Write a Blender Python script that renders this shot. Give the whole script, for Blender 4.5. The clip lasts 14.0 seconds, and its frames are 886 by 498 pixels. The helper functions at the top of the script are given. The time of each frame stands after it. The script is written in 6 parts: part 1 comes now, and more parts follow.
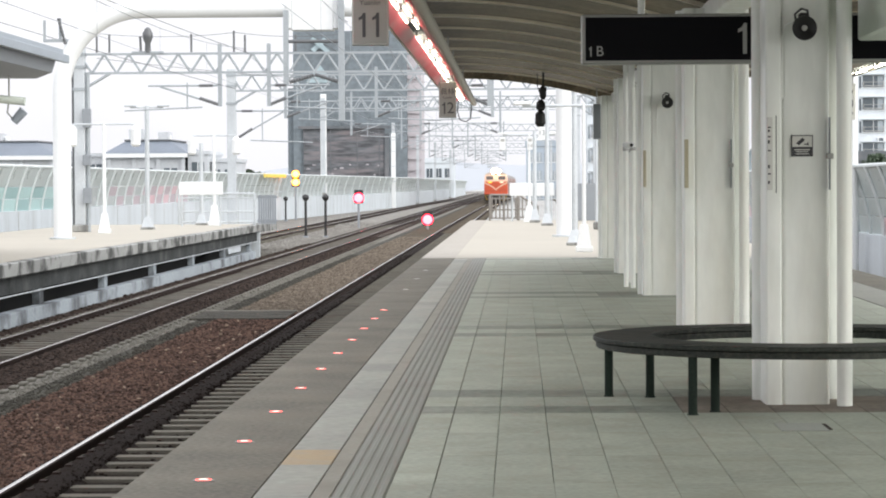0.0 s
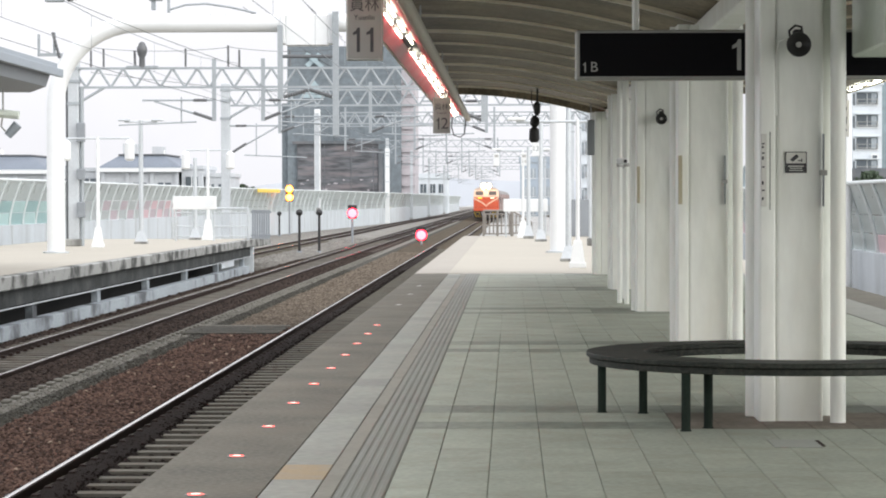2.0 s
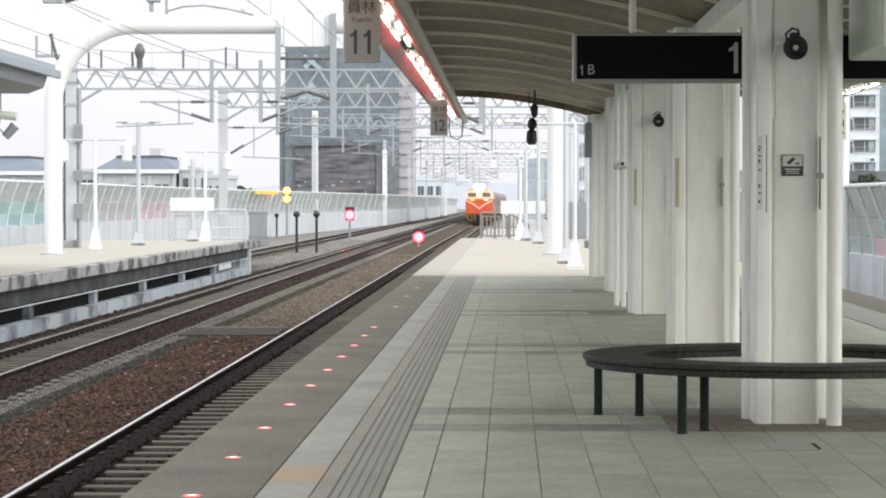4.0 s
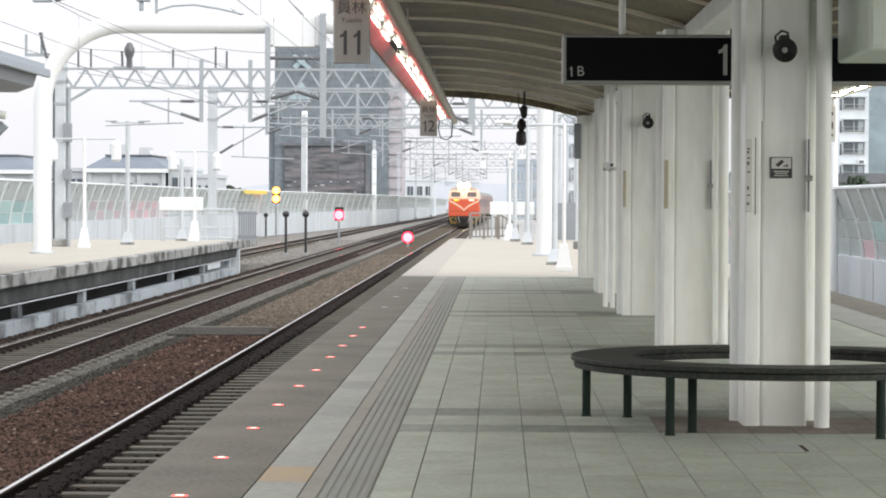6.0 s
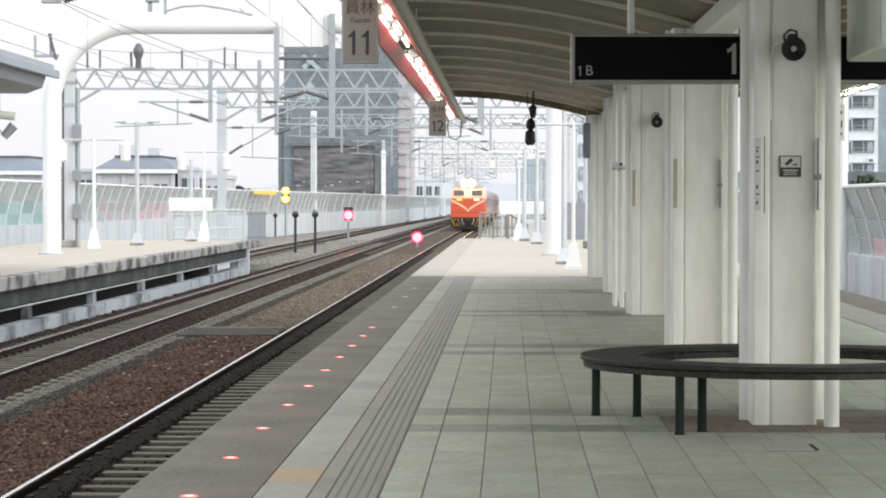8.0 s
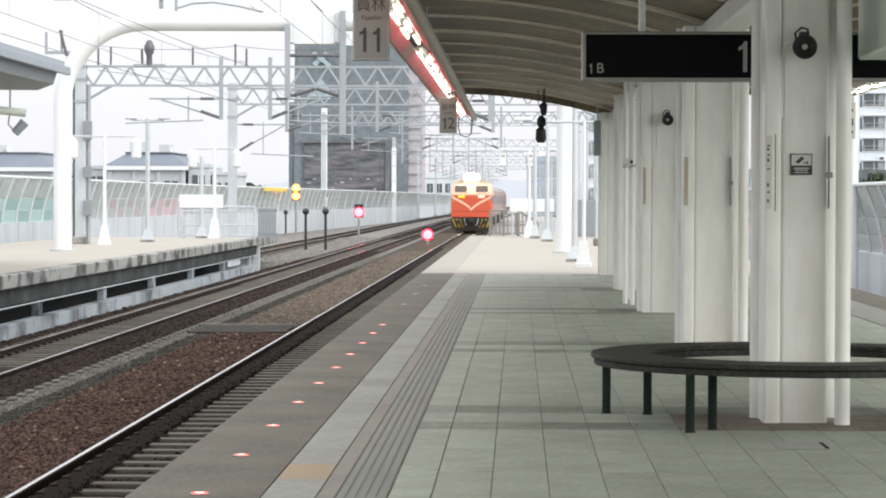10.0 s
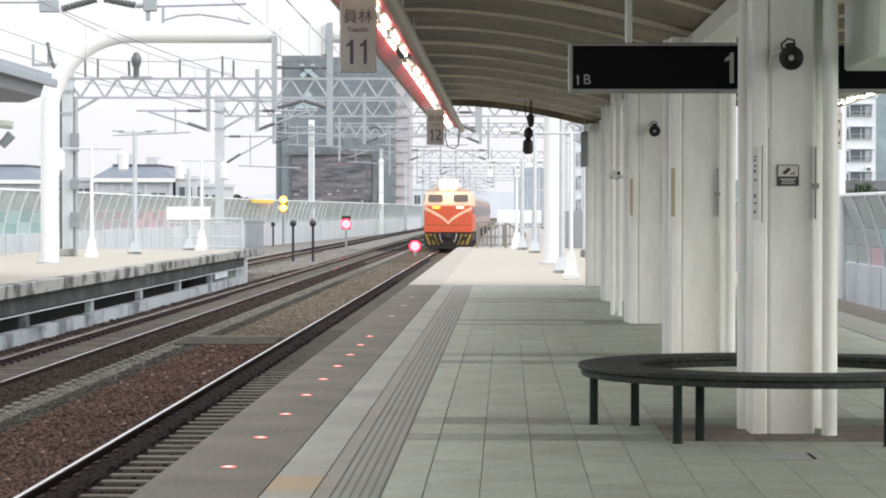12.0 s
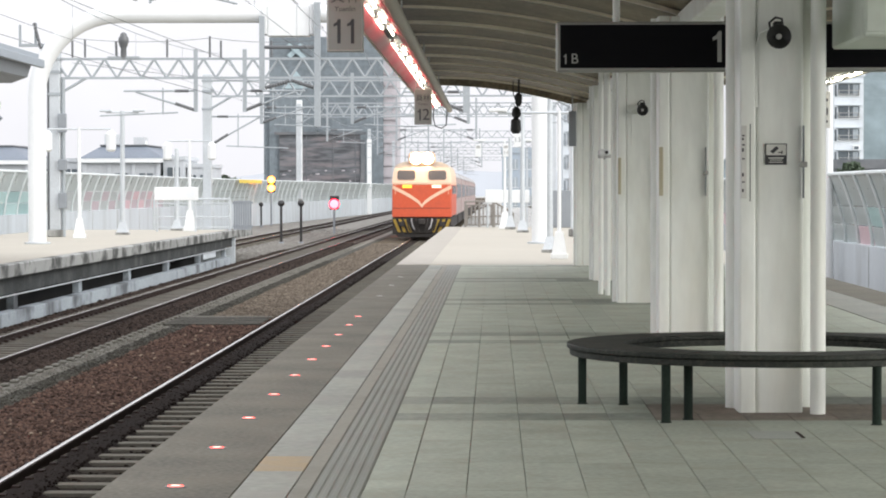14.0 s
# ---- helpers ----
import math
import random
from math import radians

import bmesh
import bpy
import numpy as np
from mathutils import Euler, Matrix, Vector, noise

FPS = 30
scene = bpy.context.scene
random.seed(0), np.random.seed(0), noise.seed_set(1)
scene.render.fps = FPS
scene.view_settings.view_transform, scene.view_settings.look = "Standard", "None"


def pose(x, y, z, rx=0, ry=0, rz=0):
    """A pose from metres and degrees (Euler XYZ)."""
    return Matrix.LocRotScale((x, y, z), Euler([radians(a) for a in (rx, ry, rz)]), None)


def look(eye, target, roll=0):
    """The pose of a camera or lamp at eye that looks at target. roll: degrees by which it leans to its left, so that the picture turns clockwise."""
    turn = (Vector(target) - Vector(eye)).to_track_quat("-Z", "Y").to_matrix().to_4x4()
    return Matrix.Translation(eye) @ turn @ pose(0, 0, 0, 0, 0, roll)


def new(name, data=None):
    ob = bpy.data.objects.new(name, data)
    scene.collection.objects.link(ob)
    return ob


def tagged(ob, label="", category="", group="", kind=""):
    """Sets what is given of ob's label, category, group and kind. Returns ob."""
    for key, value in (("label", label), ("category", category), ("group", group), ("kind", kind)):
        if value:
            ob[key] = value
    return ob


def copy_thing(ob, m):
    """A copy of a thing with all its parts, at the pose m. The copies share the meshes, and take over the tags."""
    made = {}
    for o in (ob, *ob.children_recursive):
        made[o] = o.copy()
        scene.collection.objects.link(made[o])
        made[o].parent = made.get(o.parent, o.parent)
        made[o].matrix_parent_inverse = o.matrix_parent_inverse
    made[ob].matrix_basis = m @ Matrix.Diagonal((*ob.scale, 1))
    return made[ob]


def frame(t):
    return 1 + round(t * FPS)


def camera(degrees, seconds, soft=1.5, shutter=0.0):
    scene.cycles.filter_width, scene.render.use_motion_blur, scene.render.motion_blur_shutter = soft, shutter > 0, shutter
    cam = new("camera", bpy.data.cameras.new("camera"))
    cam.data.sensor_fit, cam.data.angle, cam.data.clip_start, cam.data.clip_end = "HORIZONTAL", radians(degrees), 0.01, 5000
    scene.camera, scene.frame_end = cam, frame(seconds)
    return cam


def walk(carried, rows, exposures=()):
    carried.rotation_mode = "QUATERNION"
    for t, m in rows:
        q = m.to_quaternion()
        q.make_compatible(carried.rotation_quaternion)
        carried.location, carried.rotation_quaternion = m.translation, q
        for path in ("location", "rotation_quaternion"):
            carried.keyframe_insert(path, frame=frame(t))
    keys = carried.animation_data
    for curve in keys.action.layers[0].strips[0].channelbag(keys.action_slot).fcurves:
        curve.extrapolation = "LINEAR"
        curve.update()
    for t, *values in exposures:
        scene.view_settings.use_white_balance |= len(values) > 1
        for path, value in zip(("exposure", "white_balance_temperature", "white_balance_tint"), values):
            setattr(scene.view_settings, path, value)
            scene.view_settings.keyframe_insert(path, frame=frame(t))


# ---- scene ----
cam = camera(19.344, 14.0, soft=1.9)
CAMERA_ROWS = [
    (0.0, pose(-0.0098, 0.0059, 1.4493, 88.5733, 0.3272, 1.6486)),
    (0.5, pose(-0.0078, 0.0178, 1.4470, 88.7933, 0.1492, 1.3280)),
    (1.0, pose(-0.0056, 0.0112, 1.4481, 88.8887, 0.1560, 1.3675)),
    (1.5, pose(-0.0076, 0.0217, 1.4470, 89.0587, 0.0951, 1.4721)),
    (2.0, pose(-0.0097, 0.0171, 1.4462, 88.9168, 0.1106, 1.5116)),
    (4.5, pose(-0.0036, 0.0011, 1.4475, 89.0069, -0.0982, 1.3772)),
    (5.0, pose(-0.0048, -0.0017, 1.4488, 89.1475, -0.2393, 1.0862)),
    (5.5, pose(-0.0030, 0.0009, 1.4500, 88.9711, 0.0074, 0.9855)),
    (6.0, pose(-0.0026, -0.0060, 1.4505, 88.9706, -0.2405, 1.2211)),
    (6.5, pose(0.0000, 0.0000, 1.4500, 89.0659, 0.0000, 1.3076)),
    (7.0, pose(0.0018, -0.0074, 1.4503, 89.0346, -0.0846, 1.3614)),
    (9.5, pose(-0.0021, 0.0074, 1.4504, 88.9141, -0.0203, 1.5296)),
    (10.0, pose(-0.0020, -0.0038, 1.4517, 88.9050, -0.1768, 1.6574)),
    (10.5, pose(0.0006, 0.0153, 1.4515, 88.9573, -0.0960, 1.7145)),
    (11.0, pose(0.0027, 0.0079, 1.4529, 89.1774, -0.2393, 1.5053)),
    (11.5, pose(0.0022, -0.0001, 1.4523, 89.2383, -0.1232, 1.3841)),
    (12.0, pose(-0.0002, -0.0081, 1.4517, 89.1602, -0.0667, 1.3792)),
    (12.5, pose(0.0019, 0.0037, 1.4500, 89.0744, 0.0664, 1.3312)),
    (13.0, pose(0.0006, 0.0128, 1.4551, 88.9565, -0.0796, 1.2706)),
    (13.5, pose(-0.0004, 0.0172, 1.4525, 88.9429, -0.1828, 1.1359)),
    (14.0, pose(0.0009, 0.0101, 1.4515, 88.7130, 0.0789, 1.1167)),
]
walk(cam, CAMERA_ROWS, exposures=[(0.0, 0.36), (2.0, 0.30), (14.0, 0.30)])

# ---- daylight: bright overcast sky with a broad soft sun ----
SUN_ELEVATION, SUN_AZIMUTH = radians(22), radians(128)
world = bpy.data.worlds.new("overcast_sky")
scene.world = world
world.use_nodes = True
wn, wl = world.node_tree.nodes, world.node_tree.links
wn.clear()
sky = wn.new("ShaderNodeTexSky")
sky.sky_type, sky.sun_disc = "NISHITA", False
sky.sun_elevation, sky.sun_rotation = SUN_ELEVATION, SUN_AZIMUTH
sky.dust_density, sky.air_density = 4.0, 1.2
sky_gain = wn.new("ShaderNodeVectorMath")
sky_gain.operation = "SCALE"
sky_gain.inputs["Scale"].default_value = 0.10
# overcast sky, brighter towards the zenith
sky_place, sky_axes = wn.new("ShaderNodeTexCoord"), wn.new("ShaderNodeSeparateXYZ")
rise = wn.new("ShaderNodeMapRange")
rise.inputs["From Min"].default_value, rise.inputs["From Max"].default_value = 0.0, 1.0
rise.inputs["To Min"].default_value, rise.inputs["To Max"].default_value = 1.0, 2.5
billow = wn.new("ShaderNodeTexNoise")
billow.inputs["Scale"].default_value, billow.inputs["Detail"].default_value = 9.0, 5.0
billow_gain = wn.new("ShaderNodeMapRange")
billow_gain.inputs["From Min"].default_value, billow_gain.inputs["From Max"].default_value = 0.3, 0.7
billow_gain.inputs["To Min"].default_value, billow_gain.inputs["To Max"].default_value = 0.93, 1.07
overcast = wn.new("ShaderNodeMath")
overcast.operation = "MULTIPLY"
cloud_tint = wn.new("ShaderNodeVectorMath")
cloud_tint.operation = "SCALE"
cloud_tint.inputs[0].default_value = (0.975, 0.975, 1.025)
cloud = wn.new("ShaderNodeMix")
cloud.data_type = "RGBA"
cloud.inputs["Factor"].default_value = 0.9
back = wn.new("ShaderNodeBackground")
back.inputs["Strength"].default_value = 0.86
wout = wn.new("ShaderNodeOutputWorld")
wl.new(sky_place.outputs["Generated"], sky_axes.inputs[0])
wl.new(sky_axes.outputs["Z"], rise.inputs["Value"])
wl.new(sky_place.outputs["Generated"], billow.inputs["Vector"])
wl.new(billow.outputs["Fac"], billow_gain.inputs["Value"])
wl.new(rise.outputs[0], overcast.inputs[0])
wl.new(billow_gain.outputs[0], overcast.inputs[1])
wl.new(overcast.outputs[0], cloud_tint.inputs["Scale"])
wl.new(sky.outputs[0], sky_gain.inputs[0])
wl.new(sky_gain.outputs[0], cloud.inputs["A"])
wl.new(cloud_tint.outputs[0], cloud.inputs["B"])
wl.new(cloud.outputs["Result"], back.inputs["Color"])
wl.new(back.outputs[0], wout.inputs[0])
sun = new("sun", bpy.data.lights.new("sun", "SUN"))
sun.data.energy, sun.data.angle, sun.data.color = 1.5, radians(50), (0.99, 1.0, 0.965)
sun.matrix_world = look((0, 0, 0), (-math.sin(SUN_AZIMUTH) * math.cos(SUN_ELEVATION),
                                    -math.cos(SUN_AZIMUTH) * math.cos(SUN_ELEVATION), -math.sin(SUN_ELEVATION)))


# ---- materials ----
def material(name, color, rough=0.6, metal=0.0, vary=0.25, fine=60.0, coarse=2.5, bump=0.2, dirt=None, dirt_amount=0.0,
             dirt_scale=1.2, stretch=(1, 1, 1), random_piece=0.0, depth=0.004, island=0.0, dirt_range=(0.48, 0.72), spec=0.5):
    m = bpy.data.materials.new(name)
    m.use_nodes = True
    n, l = m.node_tree.nodes, m.node_tree.links
    b = n["Principled BSDF"]
    b.inputs["Metallic"].default_value = metal
    b.inputs["Specular IOR Level"].default_value = spec
    tc, mp = n.new("ShaderNodeTexCoord"), n.new("ShaderNodeMapping")
    mp.inputs["Scale"].default_value = stretch
    if random_piece:
        shift, pi = n.new("ShaderNodeVectorMath"), n.new("ShaderNodeObjectInfo")
        shift.operation = "MULTIPLY_ADD"
        l.new(pi.outputs["Random"], shift.inputs[0])
        shift.inputs[1].default_value = (31.0, 47.0, 23.0)
        l.new(tc.outputs["Object"], shift.inputs[2])
        l.new(shift.outputs[0], mp.inputs["Vector"])
    else:
        l.new(tc.outputs["Object"], mp.inputs["Vector"])
    def noise_node(scale, detail=4.0):
        t = n.new("ShaderNodeTexNoise")
        t.inputs["Scale"].default_value, t.inputs["Detail"].default_value = scale, detail
        l.new(mp.outputs[0], t.inputs["Vector"])
        return t.outputs["Fac"]
    grain, patch = noise_node(fine), noise_node(coarse, 6.0)
    def math_node(op, a, c):
        q = n.new("ShaderNodeMath")
        q.operation = op
        for i, v in enumerate((a, c)):
            if isinstance(v, (int, float)):
                q.inputs[i].default_value = v
            else:
                l.new(v, q.inputs[i])
        return q.outputs[0]
    total = math_node("ADD", grain, patch)
    if random_piece:
        oi = n.new("ShaderNodeObjectInfo")
        total = math_node("ADD", total, math_node("MULTIPLY", math_node("SUBTRACT", oi.outputs["Random"], 0.5), random_piece))
    if island:
        ge = n.new("ShaderNodeNewGeometry")
        total = math_node("ADD", total, math_node("MULTIPLY", math_node("SUBTRACT", ge.outputs["Random Per Island"], 0.5), island))
    gain = math_node("MULTIPLY_ADD", math_node("SUBTRACT", total, 1.0), vary * 1.6)
    gain.node.inputs[2].default_value = 1.0
    mul = n.new("ShaderNodeVectorMath")
    mul.operation = "SCALE"
    mul.inputs[0].default_value = color
    l.new(gain, mul.inputs["Scale"])
    col = mul.outputs[0]
    if dirt:
        ramp = n.new("ShaderNodeMapRange")
        ramp.inputs["From Min"].default_value, ramp.inputs["From Max"].default_value = dirt_range
        ramp.inputs["To Max"].default_value = dirt_amount
        l.new(noise_node(dirt_scale, 8.0), ramp.inputs["Value"])
        mix = n.new("ShaderNodeMix")
        mix.data_type = "RGBA"
        l.new(ramp.outputs[0], mix.inputs["Factor"])
        l.new(col, mix.inputs["A"])
        mix.inputs["B"].default_value = (*dirt, 1)
        col = mix.outputs["Result"]
    l.new(col, b.inputs["Base Color"])
    rr = math_node("MULTIPLY_ADD", patch, 0.25)
    rr.node.inputs[2].default_value = rough - 0.12
    l.new(rr, b.inputs["Roughness"])
    if bump:
        bp = n.new("ShaderNodeBump")
        bp.inputs["Strength"].default_value, bp.inputs["Distance"].default_value = bump, depth
        l.new(grain, bp.inputs["Height"])
        l.new(bp.outputs[0], b.inputs["Normal"])
    return m


def glow(name, color, strength):
    m = bpy.data.materials.new(name)
    m.use_nodes = True
    b = m.node_tree.nodes["Principled BSDF"]
    b.inputs["Base Color"].default_value = (*color, 1)
    b.inputs["Emission Color"].default_value = (*color, 1)
    b.inputs["Emission Strength"].default_value = strength
    return m


PAVER = material("paver", (0.328, 0.358, 0.292), 0.62, vary=0.45, fine=26, coarse=1.6, bump=0.9, dirt=(0.25, 0.25, 0.19), dirt_amount=0.6, dirt_scale=2.2, random_piece=0.10, spec=0.3)
PAVER_FAR = material("paver_far", (0.328, 0.358, 0.292), 0.62, vary=0.45, fine=26, coarse=1.6, bump=0.9, dirt=(0.25, 0.25, 0.19), dirt_amount=0.6, dirt_scale=2.2, island=0.10, spec=0.3)
PAVER_DARK = material("paver_dark", (0.225, 0.25, 0.205), 0.6, vary=0.6, fine=17, coarse=2.0, random_piece=0.3, dirt=(0.15, 0.132, 0.105), dirt_amount=0.5, spec=0.3)
PAVER_STAIN = material("paver_stained_brown", (0.205, 0.178, 0.148), 0.7, vary=0.7, fine=22, coarse=1.6, random_piece=0.2, dirt=(0.13, 0.105, 0.085), dirt_amount=0.7, dirt_scale=3, spec=0.2)
PAVER_EDGE = material("edge_slab", (0.245, 0.255, 0.218), 0.6, vary=0.45, fine=15, coarse=1.3, dirt=(0.3, 0.28, 0.24), dirt_amount=0.5, random_piece=0.3, spec=0.3)
PAVER_ORANGE = material("edge_slab_orange", (0.33, 0.25, 0.14), 0.6, vary=0.3, fine=40, coarse=2.0, dirt=(0.27, 0.25, 0.2), dirt_amount=0.8, dirt_scale=5, spec=0.3)
PAVER_BROWN = material("brown_strip", (0.235, 0.228, 0.185), 0.62, vary=0.35, fine=30, coarse=1.5, dirt=(0.16, 0.155, 0.13), dirt_amount=0.7, dirt_scale=1.5, spec=0.3)
GROOVED = material("tactile", (0.185, 0.194, 0.163), 0.55, vary=0.3, fine=80, coarse=2.0, dirt=(0.16, 0.15, 0.13), dirt_amount=0.6, spec=0.3)
EDGE_STRIP = material("platform_edge_asphalt", (0.145, 0.138, 0.112), 0.75, vary=0.8, fine=30, coarse=1.2, bump=0.6, dirt=(0.165, 0.15, 0.118), dirt_amount=0.6, dirt_scale=1.5, spec=0.12)
COVER_PALE = material("cover_plate", (0.30, 0.32, 0.285), 0.6, vary=0.25, fine=60, coarse=3, spec=0.3)
JOINT = material("joint_sand", (0.18, 0.18, 0.15), 0.9, vary=1.2, fine=25, coarse=2.0)
OPEN_FLOOR = material("open_platform_concrete", (0.375, 0.348, 0.288), 0.7, vary=0.18, fine=50, coarse=0.6, dirt=(0.34, 0.31, 0.26), dirt_amount=0.5, dirt_scale=0.3)
CONCRETE = material("concrete", (0.40, 0.40, 0.38), 0.8, vary=0.35, fine=30, coarse=0.8, bump=0.3, dirt=(0.06, 0.06, 0.055), dirt_amount=0.95, dirt_scale=1.4, stretch=(1, 1, 0.35))
STAINED = material("stained_slab", (0.32, 0.325, 0.31), 0.8, vary=0.5, fine=30, coarse=0.8, bump=0.3, dirt=(0.05, 0.052, 0.048), dirt_amount=0.9, dirt_scale=1.7, stretch=(1, 0.7, 1.0), dirt_range=(0.47, 0.60), spec=0.3)
GRAVEL_GREY = material("gravel_grey", (0.235, 0.225, 0.205), 0.95, vary=0.9, fine=22, coarse=1.0, bump=1.0, depth=0.05, dirt=(0.1, 0.095, 0.08), dirt_amount=0.6, dirt_scale=5, spec=0.12)
OPEN_EDGE = material("open_platform_edge", (0.325, 0.30, 0.256), 0.75, vary=0.25, fine=50, coarse=0.6)
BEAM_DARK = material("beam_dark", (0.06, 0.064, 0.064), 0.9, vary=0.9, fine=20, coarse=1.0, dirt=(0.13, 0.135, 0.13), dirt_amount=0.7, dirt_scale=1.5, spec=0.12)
CONCRETE_PALE = material("pale_concrete", (0.52, 0.56, 0.585), 0.8, vary=0.2, fine=25, coarse=0.6, dirt=(0.36, 0.38, 0.38), dirt_amount=0.6, dirt_scale=0.9, stretch=(1, 1, 0.3))
FOOT_WALL = material("foot_wall_concrete", (0.30, 0.335, 0.36), 0.8, vary=0.4, fine=25, coarse=0.6, dirt=(0.06, 0.065, 0.07), dirt_amount=0.9, dirt_scale=1.3, stretch=(1, 0.7, 0.8), dirt_range=(0.5, 0.66))
# near-black concrete: the shade under the far platform is put into its colour
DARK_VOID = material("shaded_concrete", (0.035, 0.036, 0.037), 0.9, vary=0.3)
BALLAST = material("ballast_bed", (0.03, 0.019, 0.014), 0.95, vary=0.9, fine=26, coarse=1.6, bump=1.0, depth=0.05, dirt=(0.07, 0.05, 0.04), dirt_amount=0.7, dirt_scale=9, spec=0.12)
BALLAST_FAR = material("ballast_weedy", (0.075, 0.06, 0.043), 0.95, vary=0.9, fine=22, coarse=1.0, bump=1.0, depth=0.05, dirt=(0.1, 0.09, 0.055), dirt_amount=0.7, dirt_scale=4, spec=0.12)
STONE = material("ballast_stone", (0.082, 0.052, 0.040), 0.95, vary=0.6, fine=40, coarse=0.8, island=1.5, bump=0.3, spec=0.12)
STONE_PALE = material("ballast_stone_pale", (0.26, 0.20, 0.15), 0.9, vary=0.3, fine=40, coarse=0.8, island=0.6, spec=0.12)
STONE_DARK = material("ballast_stone_rusty", (0.038, 0.028, 0.023), 0.95, vary=0.6, fine=40, coarse=0.8, island=1.3, bump=0.3, spec=0.12)
GRAVEL_DARK = material("dark_gravel", (0.062, 0.059, 0.049), 0.95, vary=0.8, fine=24, coarse=1.4, bump=1.0, depth=0.03, dirt=(0.03, 0.03, 0.025), dirt_amount=0.7, dirt_scale=2, spec=0.12)
TROUGH_GREY = material("trough_concrete", (0.155, 0.148, 0.128), 0.85, vary=0.5, fine=24, coarse=1.0, dirt=(0.09, 0.085, 0.07), dirt_amount=0.7, dirt_scale=1.6, spec=0.12)
STONE_GREY = material("ballast_stone_grey", (0.138, 0.114, 0.089), 0.95, vary=0.5, fine=40, coarse=1.2, island=1.1, bump=0.3, spec=0.12)
SLEEPER = material("sleeper_concrete", (0.13, 0.122, 0.10), 0.85, vary=0.35, fine=40, coarse=2, random_piece=0.5, dirt=(0.1, 0.075, 0.055), dirt_amount=0.6, dirt_scale=3, spec=0.12)
SLEEPER_PALE = material("sleeper_pale", (0.14, 0.13, 0.112), 0.85, vary=0.4, fine=40, coarse=2, random_piece=0.5, dirt=(0.1, 0.075, 0.055), dirt_amount=0.6, dirt_scale=3, spec=0.12)
RAIL_SIDE = material("rail_rust", (0.035, 0.024, 0.02), 0.8, metal=0.1, vary=0.4, fine=30, coarse=3, spec=0.12)
RAIL_DULL = material("rail_dull", (0.52, 0.47, 0.44), 0.16, metal=0.9, vary=0.2, fine=5, coarse=0.4, bump=0.0)
TRACK_BROWN = material("trackbed_brown", (0.034, 0.027, 0.022), 0.95, vary=0.7, fine=22, coarse=1.2, bump=1.0, depth=0.04, spec=0.12)
RAIL_TOP = material("rail_polished", (0.62, 0.6, 0.58), 0.22, metal=1.0, vary=0.1, fine=5, coarse=0.4, bump=0.0)
# oil and dust, with the rail's shadow put into the near-black colour
TRACK_DIRT_SHADE = material("trackbed_dirt_shade", (0.015, 0.011, 0.009), 0.95, vary=0.6, fine=25, coarse=1.5, bump=0.8, depth=0.03, spec=0.08)
# yellowish dirt streaks; their tint also paints the warm tube light on columns
WHITE_PAINT = material("white_paint", (0.87, 0.89, 0.845), 0.30, vary=0.14, fine=14, coarse=0.9, bump=0.04, dirt=(0.58, 0.555, 0.43), dirt_amount=0.45, dirt_scale=1.6, stretch=(1, 1, 0.25))
CANOPY_BLUE = material("canopy_blue_grey", (0.30, 0.335, 0.37), 0.5, vary=0.2, fine=15, coarse=0.8, bump=0.03)
MAST_WHITE = material("mast_white", (0.76, 0.775, 0.775), 0.5, vary=0.06, fine=10, coarse=0.6, bump=0.02)
MAST_GREY = material("galvanised", (0.54, 0.57, 0.59), 0.5, metal=0.3, vary=0.2, fine=20, coarse=1.2, bump=0.05)
TRUSS_GREY = material("truss_grey", (0.36, 0.39, 0.41), 0.55, metal=0.2, vary=0.2, fine=15, coarse=1.0, bump=0.03)
ROOF_UNDER = material("roof_underside", (0.215, 0.176, 0.122), 0.6, vary=1.1, fine=16, coarse=0.9, bump=0.3, depth=0.01, dirt=(0.09, 0.078, 0.055), dirt_amount=0.6, dirt_scale=1.6, spec=0.3)
# near-white colour paints the highlight seen along the ribs' lit lower edges
RIB = material("roof_rib", (0.84, 0.77, 0.63), 0.35, vary=0.2, fine=20, coarse=1.0, bump=0.05)
GUTTER = material("gutter_pipe", (0.52, 0.47, 0.40), 0.45, metal=0.4, vary=0.2, fine=20, coarse=1.0)
RED_TRIM = material("red_trim", (0.52, 0.012, 0.04), 0.35, vary=0.15, fine=15, coarse=1.0, bump=0.03)
TUBE = glow("fluorescent_tube", (1.0, 0.94, 0.74), 9.0)
BENCH = material("bench_green", (0.024, 0.028, 0.023), 0.6, vary=1.0, fine=45, coarse=6, bump=0.5, dirt=(0.075, 0.07, 0.058), dirt_amount=0.6, dirt_scale=30, spec=0.25)
BENCH_LEG = material("bench_leg_green", (0.014, 0.023, 0.017), 0.75, vary=0.7, fine=70, coarse=5, bump=0.3, spec=0.2)
BLACK_FACE = material("display_black", (0.006, 0.006, 0.008), 0.45, vary=0.2, bump=0.0, spec=0.1)
FRAME_GREY = material("display_frame", (0.42, 0.42, 0.40), 0.45, metal=0.4, vary=0.15, bump=0.03)
LETTER = material("letter_grey", (0.42, 0.42, 0.40), 0.6, vary=0.05, bump=0.0)
LETTER_DARK = material("letter_dark", (0.05, 0.05, 0.055), 0.6, vary=0.05, bump=0.0)
SIGN_FACE = material("sign_face", (0.29, 0.285, 0.27), 0.16, vary=0.08, fine=10, coarse=2, bump=0.0)
BOARD_WHITE = material("board_white", (0.74, 0.755, 0.755), 0.5, vary=0.05, bump=0.0)
BLACK_PLASTIC = material("black_plastic", (0.02, 0.02, 0.02), 0.45, vary=0.3, bump=0.05)
